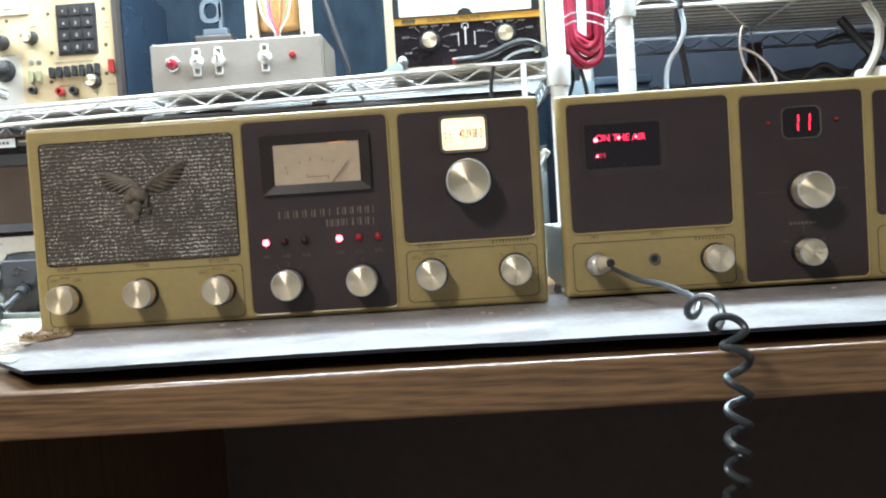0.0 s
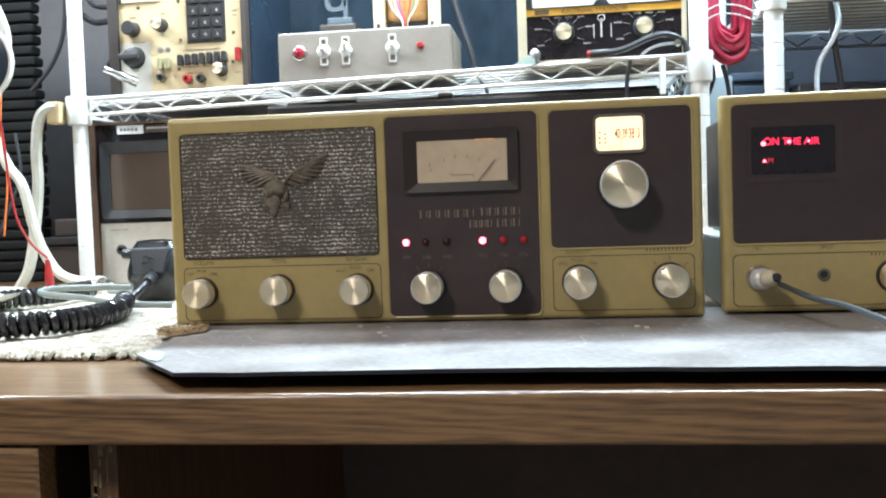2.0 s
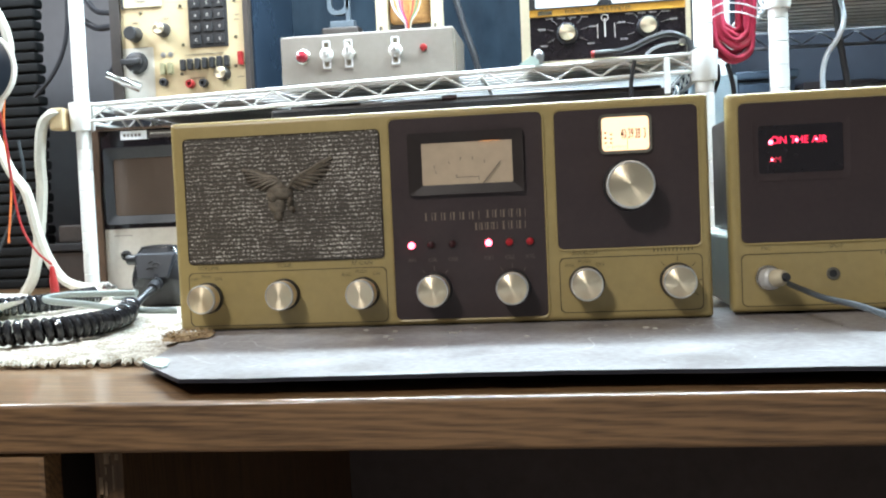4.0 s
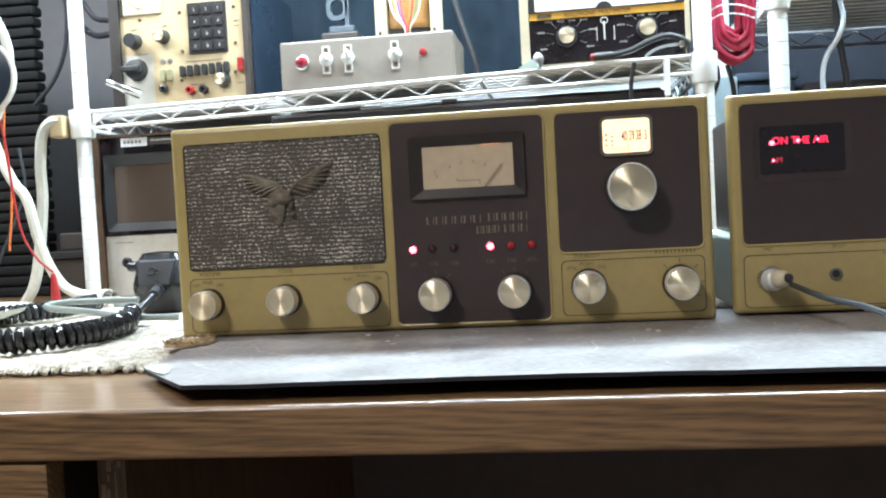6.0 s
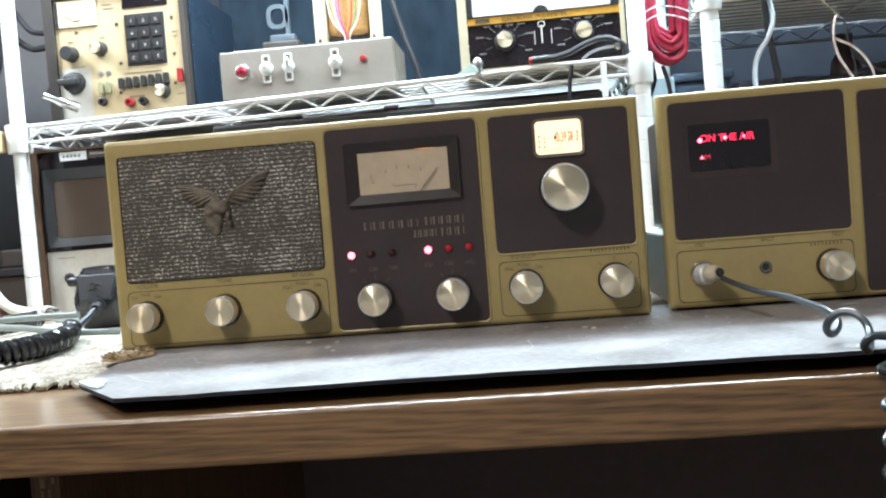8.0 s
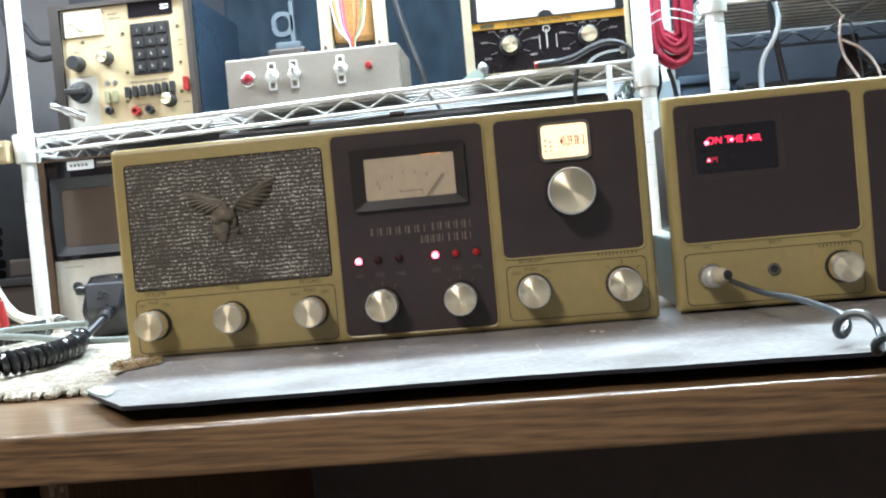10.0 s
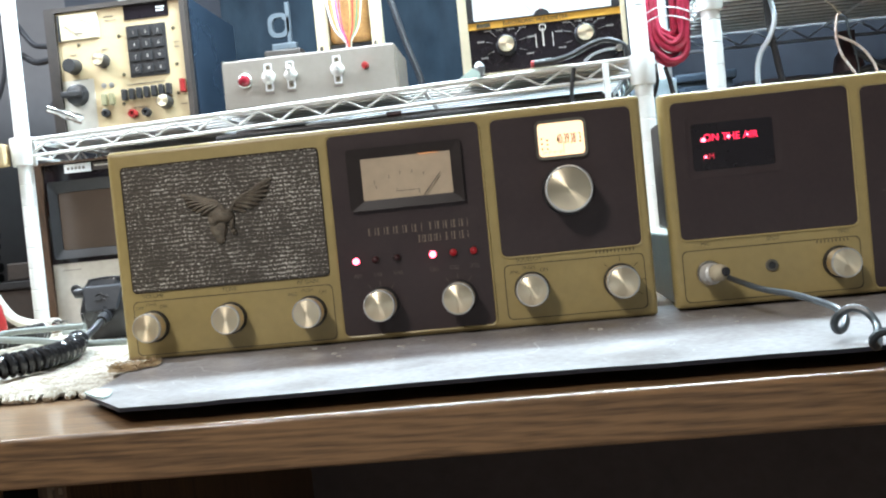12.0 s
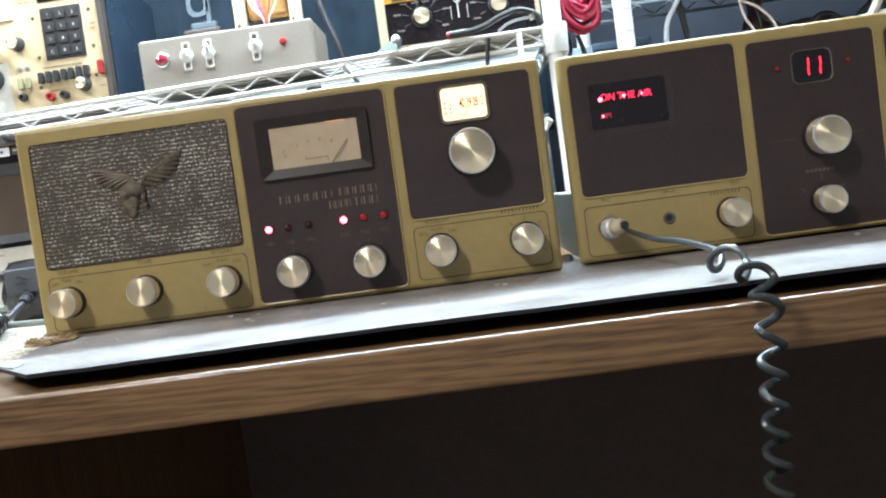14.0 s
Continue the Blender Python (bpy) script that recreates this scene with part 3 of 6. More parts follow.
def build_scrap():
    """A thin frayed patch with an uneven outline, lying over the end of the mat."""
    bm = bmesh.new()
    rng = random.Random(21)
    cx, cy = -0.176, -0.034
    rows = []
    for f, h in ((0.0, 0.0022), (0.45, 0.0020), (0.8, 0.0016), (1.0, 0.0002)):
        row = []
        for k in range(28):
            a = 2 * math.pi * k / 28
            r = f * (1 + 0.28 * noise.noise(Vector((math.cos(a) * 3, math.sin(a) * 3, 7.0))) + (rng.uniform(-0.12, 0.12) if f == 1.0 else 0.0))
            row.append(bm.verts.new((cx + 0.017 * r * math.cos(a), cy + 0.023 * r * math.sin(a), DESK_TOP + 0.0068 + h + rng.uniform(0, 0.0006))))
        rows.append(row)
    for a, b in zip(rows, rows[1:]):
        for k in range(28):
            bm.faces.new((a[k], a[(k + 1) % 28], b[(k + 1) % 28], b[k]))
    bm.faces.new(list(reversed(rows[-1])))
    bmesh.ops.remove_doubles(bm, verts=rows[0], dist=0.0008)
    for a in list(rows[-2]):
        for _ in range(3):
            p = a.co.copy()
            q = p + Vector((rng.uniform(-0.006, 0.006), rng.uniform(-0.006, 0.006), rng.uniform(0.0005, 0.003)))
            tube([p, (p + q) / 2 + Vector((0, 0, 0.001)), q], 0.00035, 4, 0, bm)
    single("burlap_scrap", bm, BURLAP, "frayed brown burlap scrap beside the receiver on the mat", "scrap", smooth=True)


build_scrap()

# ---------------------------------------------------------------- radio sets


def knob(parent, x, z, y, r, depth, name="knob", notch=0.0, skirt=True):
    cap = part(name, lathe([(0, depth), (r * 0.86, depth), (r * 0.93, depth - 0.0006), (r * 0.95, depth - 0.0018), (r * 0.95, 0.004), (r * 0.9, 0.0036), (0, 0.0036)], out(x, y, z), 40), ALU, parent, "spun aluminium knob", True)
    part("rim", lathe([(r * 0.875, depth + 0.0001), (r * 0.895, depth + 0.0004), (r * 0.935, depth + 0.0003), (r * 0.965, depth - 0.0006), (r * 0.965, depth - 0.0022), (r * 0.94, depth - 0.0024)], out(x, y, z), 40), NICKEL, cap, "bright bevelled rim", True)
    if skirt:
        bm = bmesh.new()
        n = 36
        for k in range(n):
            a = 2 * math.pi * k / n
            cx, cz = x + (r * 0.965 - 0.0010) * math.cos(a), z + (r * 0.965 - 0.0010) * math.sin(a)
            box(cx - 0.0007, cx + 0.0007, y - depth + 0.0028, y - 0.0042, cz - 0.0007, cz + 0.0007, 0, bm)
        part("knurling", bm, NICKEL, cap)
    part("skirt", lathe([(0, 0.0036), (r * 1.02, 0.0036), (r * 1.06, 0.002), (r * 1.06, 0), (0, 0)], out(x, y, z), 32), BLACK, cap, "black plastic skirt", True)
    return cap


def led(parent, x, z, y, mat, core=None, r=0.0026, label=""):
    ob = part("indicator_light", lathe([(r, 0), (r, 0.0008), (r * 0.8, 0.002), (r * 0.45, 0.0027), (0, 0.003)], out(x, y, z), 16), mat, parent, label, True)
    part("collar", lathe([(r * 1.02, 0), (r * 1.3, 0), (r * 1.3, 0.0006), (r * 1.02, 0.0007)], out(x, y, z), 16), BEZEL, ob)
    return ob


def outline_box(parent, x0, x1, z0, z1, y):
    o = rrect(x0, x1, z0, z1, 0.004)
    part("outline", ring(o, shrink(o, 0.0006), y - 0.0002, y + 0.0004), INK, parent, "thin dark printed outline")


def ticks(parent, x, z, r0, r1, y, angles, mat):
    bm = bmesh.new()
    for a in angles:
        t = radians(a)
        m = pose(x, y, z, 0, -a, 0)
        r = bmesh.ops.create_cube(bm, size=1.0)
        for v in r["verts"]:
            v.co = m @ Vector((v.co.x * 0.0004, v.co.y * 0.0003, (r0 + r1) / 2 + v.co.z * (r1 - r0)))
    part("scale_marks", bm, mat, parent)


def front_panel(parent, x0, x1, y, z0, z1):
    o = rrect(x0, x1, z0, z1, 0.0025)
    bm = bmesh.new()
    loops = [[bm.verts.new((px, py, pz)) for px, pz in shrink(o, inset_by)] for inset_by, py in ((0.0, y + 0.011), (0.0, y + 0.0042), (0.0004, y + 0.0025), (0.0013, y + 0.0011), (0.0026, y + 0.0003), (0.0042, y))]
    for a, b in zip(loops, loops[1:]):
        for i in range(len(o)):
            bm.faces.new((a[i], a[(i + 1) % len(o)], b[(i + 1) % len(o)], b[i]))
    bm.faces.new(loops[-1])
    bm.faces.new(list(reversed(loops[0])))
    return part("front_panel", bm, GOLD, parent, "gold enamelled front panel", True)


def inset(parent, x0, x1, z0, z1, y, name="panel"):
    o = rrect(x0, x1, z0, z1, 0.0042)
    ob = part(name, plate(o, y - 0.0005, y + 0.0005, 0.0003), PANEL, parent, "brown-black satin panel")
    part("raised_lip", ring(rrect(x0 - 0.0011, x1 + 0.0011, z0 - 0.0011, z1 + 0.0011, 0.005), rrect(x0, x1, z0, z1, 0.0042), y - 0.0011, y + 0.0005, y - 0.0006), GOLD, ob)
    return ob


def along(pts, f):
    """The point at the fraction f of a polyline."""
    i = min(int(f * (len(pts) - 1)), len(pts) - 2)
    return Vector(pts[i]).lerp(Vector(pts[i + 1]), f * (len(pts) - 1) - i)


def emblem(parent, x, z, y):
    """A spread pair of plain cast wings on a small rounded boss."""
    bm = bmesh.new()
    wings = (
        (((0.006, 0.002), (0.014, 0.011), (0.027, 0.0165), (0.0395, 0.0235)), ((0.0395, 0.0235), (0.0375, 0.016), (0.0345, 0.0105), (0.030, 0.0055), (0.023, 0.0022), (0.010, -0.002))),
        (((0.003, 0.004), (-0.003, 0.0105), (-0.012, 0.0130), (-0.0275, 0.0175)), ((-0.0275, 0.0175), (-0.0262, 0.0125), (-0.0240, 0.0080), (-0.0200, 0.0040), (-0.0130, 0.0012), (-0.006, -0.001))),
    )
    for lead, trail in wings:
        count = 9
        for k in range(count):
            f = k / (count - 1)
            a, b = along(lead, 0.62 * (1 - f) ** 0.8), along(trail, f)
            mid = a.lerp(b, 0.5) + Vector((0, 0.0012 * (1 - f)))
            rows = []
            for i in range(9):
                t = i / 8
                p = a * (1 - t) ** 2 + mid * 2 * t * (1 - t) + b * t * t
                d = (b - a).normalized()
                side = Vector((-d.y, d.x))
                w = 0.0021 * (1 - 0.75 * t ** 3)
                lift = 0.0016 + 0.0022 * math.sin(math.pi * min(1.0, 0.25 + 0.75 * t)) * (1 - 0.4 * f)
                rows.append([bm.verts.new((x + q.x, y - h, z + q.y)) for q, h in ((p - side * w, 0.0), (p - side * w * 0.55, lift * 0.8), (p + side * w * 0.25, lift), (p + side * w, 0.0))])
            for r0, r1 in zip(rows, rows[1:]):
                for q in range(3):
                    bm.faces.new((r0[q], r0[q + 1], r1[q + 1], r1[q]))
        # the thick leading edge
        tube([(x + p[0], y - 0.0026 + 0.0016 * i / 3, z + p[1]) for i, p in enumerate(lead)], 0.0013, 8, 6, bm)
    # boss, drooping tail and small feet
    for dx, dz, rx, rz, dep, lean in ((0.0010, 0.0, 0.0088, 0.0052, 0.0062, 8), (-0.0052, -0.0030, 0.0046, 0.0050, 0.0055, -25), (-0.0030, -0.0095, 0.0064, 0.0070, 0.0034, 5), (-0.0022, -0.0160, 0.0036, 0.0048, 0.0026, 0), (0.0075, -0.0065, 0.0018, 0.0052, 0.0030, 12), (0.0085, -0.0125, 0.0022, 0.0022, 0.0030, 0)):
        r = bmesh.ops.create_icosphere(bm, subdivisions=3, radius=1.0)
        turn = Matrix.Rotation(radians(lean), 3, "Y")
        for v in r["verts"]:
            ripple = 1 + 0.10 * math.sin(v.co.x * 11 + v.co.z * 3)
            v.co = Vector((x + dx, y - 0.0005, z + dz)) + turn @ Vector((v.co.x * rx, v.co.y * dep * ripple, v.co.z * rz))
    part("emblem", bm, PEWTER, parent, "dark cast winged emblem", True)


def build_receiver():
    X0, X1, Z0, Z1 = -0.195, 0.194, 0.7484, 0.9035
    Y = 0.0
    d = thing("radio_receiver", (0, 0.12, 0.75), "gold and brown vintage tabletop radio receiver on the desk mat", "radio")
    front_panel(d, X0, X1, Y, Z0, Z1)
    part("cabinet", box(X0 + 0.003, X1 - 0.003, Y + 0.0112, 0.235, Z0 + 0.0025, Z1 - 0.004, 0.003), CASE, d, "dark steel cabinet behind the front")
    # speaker
    gx0, gx1, gz0, gz1 = -0.1842, -0.0372, 0.7985, 0.8905
    sp = part("speaker_grille", plate(rrect(gx0, gx1, gz0, gz1, 0.003), Y - 0.0006, Y + 0.0005, 0.0003), CLOTH, d, "woven brown speaker cloth with pale flecks")
    part("grille_rim", ring(rrect(gx0 - 0.0007, gx1 + 0.0007, gz0 - 0.0007, gz1 + 0.0007, 0.0035), rrect(gx0, gx1, gz0, gz1, 0.003), Y - 0.0009, Y + 0.0005), BEZEL, sp)
    emblem(sp, -0.1120, 0.8490, Y - 0.0006)
    outline_box(d, -0.186, -0.0355, 0.7515, 0.7918, Y)
    for x, z in ((-0.1715, 0.7728), (-0.1126, 0.7739), (-0.0532, 0.7731)):
        knob(d, x, z, Y, 0.0110, 0.015)
    for body, x in (("VOLUME", -0.170), ("TONE", -0.112), ("RF GAIN", -0.0535)):
        text("lettering", body, 0.0042, x, Y - 0.0002, 0.7949, WORN_INK, d)
    for body, x, z in (("OFF", -0.181, 0.7868), ("PWR", -0.1722, 0.7887), ("ON", -0.163, 0.7868), ("AGC", -0.0655, 0.7868), ("PUSH", -0.0545, 0.7888), ("ON", -0.0432, 0.7868)):
        text("lettering", body, 0.0036, x, Y - 0.0002, z, WORN_INK, d)
    # meter section
    inset(d, -0.0296, 0.0800, 0.7525, 0.8972, Y)
    y = Y - 0.0005
    mw = rrect(-0.0062, 0.0586, 0.8487, 0.8787, 0.0008)
    mo = rrect(-0.0160, 0.0664, 0.8418, 0.8860, 0.0018)
    mt = part("meter_bezel", ring(mo, mw, y - 0.0030, y, y - 0.0014), BEZEL, d, "bevelled brown plastic meter bezel")
    part("meter_face", plate(mw, y - 0.0012, y, 0.0001), PAPER, mt, "lamp-lit cream meter card")
    bm = bmesh.new()
    tube([(0.0375, y - 0.0024, 0.8487), (0.0503, y - 0.0024, 0.8638)], 0.00030, 5, 0, bm)
    part("needle", bm, BLACK, mt)
    part("meter_lamp", box(0.036, 0.050, y - 0.0022, y - 0.0016, 0.87855, 0.8787), METERLAMP, mt, "warm lamp glowing at the meter's upper edge")
    bm = bmesh.new()
    for a in (-46, -24, -8, 8, 24):
        t = radians(a)
        cx, cz = 0.026 + 0.031 * math.sin(t), 0.836 + 0.031 * math.cos(t)
        box(cx - 0.0002, cx + 0.0002, y - 0.0015, y - 0.0012, cz - 0.0012, cz + 0.0012, 0, bm)
    box(0.0185, 0.0345, y - 0.0015, y - 0.0012, 0.8535, 0.8539, 0, bm)
    box(0.0183, 0.0187, y - 0.0015, y - 0.0012, 0.8535, 0.8557, 0, bm)
    box(0.0343, 0.0347, y - 0.0015, y - 0.0012, 0.8510, 0.8539, 0, bm)
    box(0.0025, 0.0029, y - 0.0015, y - 0.0012, 0.8600, 0.8628, 0, bm)
    part("scale", bm, DIM_INK, mt)
    # maker's lettering as plain bars
    mark_shapes("maker_mark", -0.0060, 0.0345, 0.8262, 0.0052, 6, y - 0.0003, PALE_INK, d)
    mark_shapes("maker_mark", 0.0385, 0.0672, 0.8268, 0.0052, 5, y - 0.0003, PALE_INK, d)
    mark_shapes("model_mark", 0.0300, 0.0468, 0.8182, 0.0050, 4, y - 0.0003, PALE_INK, d)
    mark_shapes("model_mark", 0.0495, 0.0670, 0.8184, 0.0054, 3, y - 0.0003, PALE_INK, d)
    for x, m, lab in ((-0.0164, LED_ON, "lit red indicator light"), (-0.0022, LED_OFF, "dark red indicator light"), (0.0133, LED_OFF, "dark red indicator light"), (0.0393, LED_ON, "lit red indicator light"), (0.0540, LED_DIM, "faint red indicator light"), (0.0686, LED_DIM, "faint red indicator light")):
        o = led(d, x, 0.8061, y, m, label=lab)
        if m is LED_ON:
            part("glowing_core", lathe([(0.0011, 0.0026), (0.0008, 0.0031), (0, 0.0034)], out(x, y, 0.8061), 12), LED_CORE, o)
    for body, x in (("AM", -0.0164), ("LSB", -0.0015), ("USB", 0.0133), ("CB1", 0.0393), ("CB2", 0.0540), ("XTL", 0.0686)):
        text("lettering", body, 0.0039, x, y - 0.0002, 0.7953, DIM_INK, d)
    for x in (-0.0006, 0.0555):
        knob(d, x, 0.7738, y, 0.0118, 0.015)
        ticks(d, x, 0.7738, 0.0135, 0.0170, y - 0.0002, (-35, 0, 30), DIM_INK)
    # tuning section
    inset(d, 0.0884, 0.1866, 0.7992, 0.8965, Y)
    dw = rrect(0.1214, 0.1536, 0.8668, 0.8902, 0.0028)
    do = rrect(0.1194, 0.1556, 0.8647, 0.8923, 0.0044)
    dl = part("dial_bezel", ring(do, dw, y - 0.0018, y, y - 0.0012), DULLTRIM, d, "thin rounded grey dial frame")
    part("dial_window", plate(dw, y - 0.0008, y, 0.0001), DIAL, dl, "brightly lit cream tuning dial")
    DIALINK = material("dial_print", (0.10, 0.022, 0.006), 0.6, 0, (0.16, 0.045, 0.012), 300)
    for body, x in (("40", 0.1362), ("39", 0.1413), ("38", 0.1459), ("3", 0.1507)):
        text("dial_numerals", body, 0.0098, x, y - 0.0011, 0.8780, DIALINK, dl, squash=0.40, bold=0.00006)
    bm = bmesh.new()
    box(0.1387, 0.13895, y - 0.0011, y - 0.0009, 0.8676, 0.8800, 0, bm)
    for k in range(11):
        x = 0.1245 + 0.0013 * k
        box(x, x + 0.00025, y - 0.0011, y - 0.0009, 0.8684 + 0.0005 * (k % 3), 0.8704, 0, bm)
    for k in range(3):
        box(0.1232, 0.1246, y - 0.0011, y - 0.0009, 0.8718 + 0.0036 * k, 0.8730 + 0.0036 * k, 0, bm)
        box(0.1270, 0.1284, y - 0.0011, y - 0.0009, 0.8718 + 0.0030 * k, 0.8728 + 0.0030 * k, 0, bm)
    part("dial_marks", bm, DIALINK, dl)
    knob(d, 0.1390, 0.8425, y, 0.0170, 0.019)
    outline_box(d, 0.0886, 0.1874, 0.7540, 0.7933, Y)
    for x in (0.1074, 0.1702):
        knob(d, x, 0.7748, Y, 0.0118, 0.015)
    ticks(d, 0.1702, 0.7748, 0.0138, 0.0172, Y - 0.0002, (-128, -90, -45, 0, 40), INK)
    text("lettering", "SQUELCH", 0.0040, 0.1068, Y - 0.0002, 0.7962, WORN_INK, d)
    for body, x, z in (("ANL", 0.0962, 0.7878), ("PUSH", 0.1063, 0.7902), ("ON", 0.1170, 0.7878)):
        text("lettering", body, 0.0037, x, Y - 0.0002, z, WORN_INK, d)
    bars("lettering_bars", 0.1540, 0.1815, 0.7965, 0.0022, Y - 0.0002, WORN_INK, d, 0.42, 0.0026)
    for x in (-0.16, 0.16):
        for yy in (0.03, 0.2):
            part("foot", lathe([(0, 0), (0.008, 0), (0.009, 0.008), (0, 0.008)], pose(x, yy, DESK_TOP + 0.0062), 16), RUBBER, d)
    d.location.z += 0.0007
    d.scale = (1.005, 1.0, 1.004)
    return d


build_receiver()


def build_transmitter():
    X0, X1, Z0, Z1 = 0.2085, 0.598, 0.7500, 0.9035
    Y = 0.010
    d = thing("radio_transmitter", (0.4, 0.12, 0.75), "gold and brown vintage radio transmitter beside the receiver", "radio")
    front_panel(d, X0, X1, Y, Z0, Z1)
    part("chassis", box(X0 + 0.004, X1 - 0.004, Y + 0.0112, 0.24, Z0 + 0.001, Z0 + 0.053, 0.002), CHASSIS, d, "pale green-grey folded metal chassis")
    part("cover", box(X0 + 0.022, X1 - 0.022, Y + 0.0112, 0.22, Z0 + 0.0535, Z1 - 0.006, 0.003), CASE, d, "dark inner cover")
    y = Y - 0.0005
    # sign section
    inset(d, 0.2158, 0.3372, 0.7988, 0.8962, Y)
    wo, wi = rrect(0.2250, 0.2900, 0.8415, 0.8855, 0.003), rrect(0.2290, 0.2852, 0.8468, 0.8800, 0.002)
    s = part("sign_window_frame", ring(wo, wi, y - 0.0004, y, y + 0.0002), PANEL, d, "sloping dark frame of the sign window")
    part("sign_window", plate(wi, y - 0.0003, y + 0.0002, 0.0001), SMOKED, s, "smoked glass sign window")
    text("lit_sign", "ON THE AIR", 0.0072, 0.2560, y - 0.0005, 0.8692, SIGN_RED, s, turn=-1, squash=0.95)
    text("lit_sign", "AM", 0.0056, 0.2400, y - 0.0005, 0.8562, SIGN_DIM, s)
    for x, z, r in ((0.2372, 0.8684, 0.0017), (0.2545, 0.8692, 0.0013), (0.2676, 0.8692, 0.0009), (0.2378, 0.8562, 0.0010)):
        part("sign_lamp", lathe([(r, 0), (r * 0.7, 0.0006), (0, 0.0008)], out(x, y - 0.0005, z), 12), LED_ON, s, "small red lamp behind the sign", True)
    outline_box(d, 0.2152, 0.3378, 0.7540, 0.7912, Y)
    # socket and jack
    so = part("microphone_socket", lathe([(0.0092, 0), (0.0092, 0.002), (0.0085, 0.003), (0.0080, 0.003), (0.0078, 0.006), (0.006, 0.0065), (0, 0.0065)], out(0.2330, Y, 0.7745), 24), CHROME, d, "nickel microphone socket", True)
    jk = part("jack", lathe([(0.0044, 0), (0.0044, 0.0010), (0.0038, 0.0016), (0.0027, 0.0016), (0.0027, 0.0004), (0, 0.0004)], out(0.2765, Y, 0.7758), 20), DULLTRIM, d, "small round headphone jack", True)
    part("hole", lathe([(0, 0.0006), (0.0026, 0.0006)], out(0.2765, Y, 0.7758), 16), BLACK, jk)
    knob(d, 0.3225, 0.7740, Y, 0.0107, 0.016)
    for body, x in (("MIC", 0.2322), ("SPOT", 0.2790), ("TEST", 0.3270)):
        text("lettering", body, 0.0038, x, Y - 0.0002, 0.7948, WORN_INK, d)
    bars("lettering_bars", 0.3080, 0.3300, 0.7892, 0.0020, Y - 0.0002, WORN_INK, d, 0.42, 0.0026)
    # channel section
    inset(d, 0.3455, 0.4370, 0.7535, 0.8940, Y)
    co, ci = rrect(0.3765, 0.4060, 0.8596, 0.8840, 0.0055), rrect(0.3773, 0.4052, 0.8603, 0.8833, 0.0049)
    c = part("channel_window_frame", ring(co, ci, y - 0.0010, y, y - 0.0006), DULLTRIM, d, "rounded grey channel window frame")
    part("channel_window", plate(ci, y - 0.0003, y + 0.0002, 0.0001), SMOKED, c, "dark channel display")
    bm = bmesh.new()
    for x in (0.3882, 0.3968):
        for lean, z0, z1 in ((0, 0.8655, 0.8712), (0.0005, 0.8720, 0.8777)):
            box(x + lean, x + lean + 0.0009, y - 0.0008, y - 0.0004, z0, z1, 0, bm)
    part("digits", bm, DIGIT_RED, c, "lit red digits reading 11")
    for x in (0.3664, 0.4172):
        led(d, x, 0.8727, y, LED_DIM, r=0.0014, label="faint red pilot light")
    knob(d, 0.3935, 0.8205, y, 0.0141, 0.019)
    knob(d, 0.3905, 0.7745, y, 0.0104, 0.017)
    for x0, x1 in ((0.355, 0.374), (0.4115, 0.424)):
        part("index_line", box(x0, x1, y - 0.0002, y, 0.8205, 0.8208), DIM_INK, d)
    ticks(d, 0.3895, 0.7748, 0.0140, 0.0185, y - 0.0002, (-60, 0, 60), DIM_INK)
    bars("lettering_bars", 0.3790, 0.4000, 0.7962, 0.0022, y - 0.0002, DIM_INK, d, letter=0.003)
    # last section
    inset(d, 0.4445, 0.590, 0.7985, 0.8920, Y)
    outline_box(d, 0.4445, 0.590, 0.7540, 0.7905, Y)
    for x in (0.466, 0.52, 0.57):
        knob(d, x, 0.7738, Y, 0.0118, 0.018)
    for x in (0.24, 0.56):
        for yy in (0.04, 0.2):
            part("foot", lathe([(0, 0), (0.008, 0), (0.009, 0.008), (0, 0.008)], pose(x, yy, DESK_TOP + 0.0062), 16), RUBBER, d)
    d.location += Vector((0.0017, 0.0, 0.0002))
    d.scale = (1.005, 1.0, 1.003)
    return d


build_transmitter()


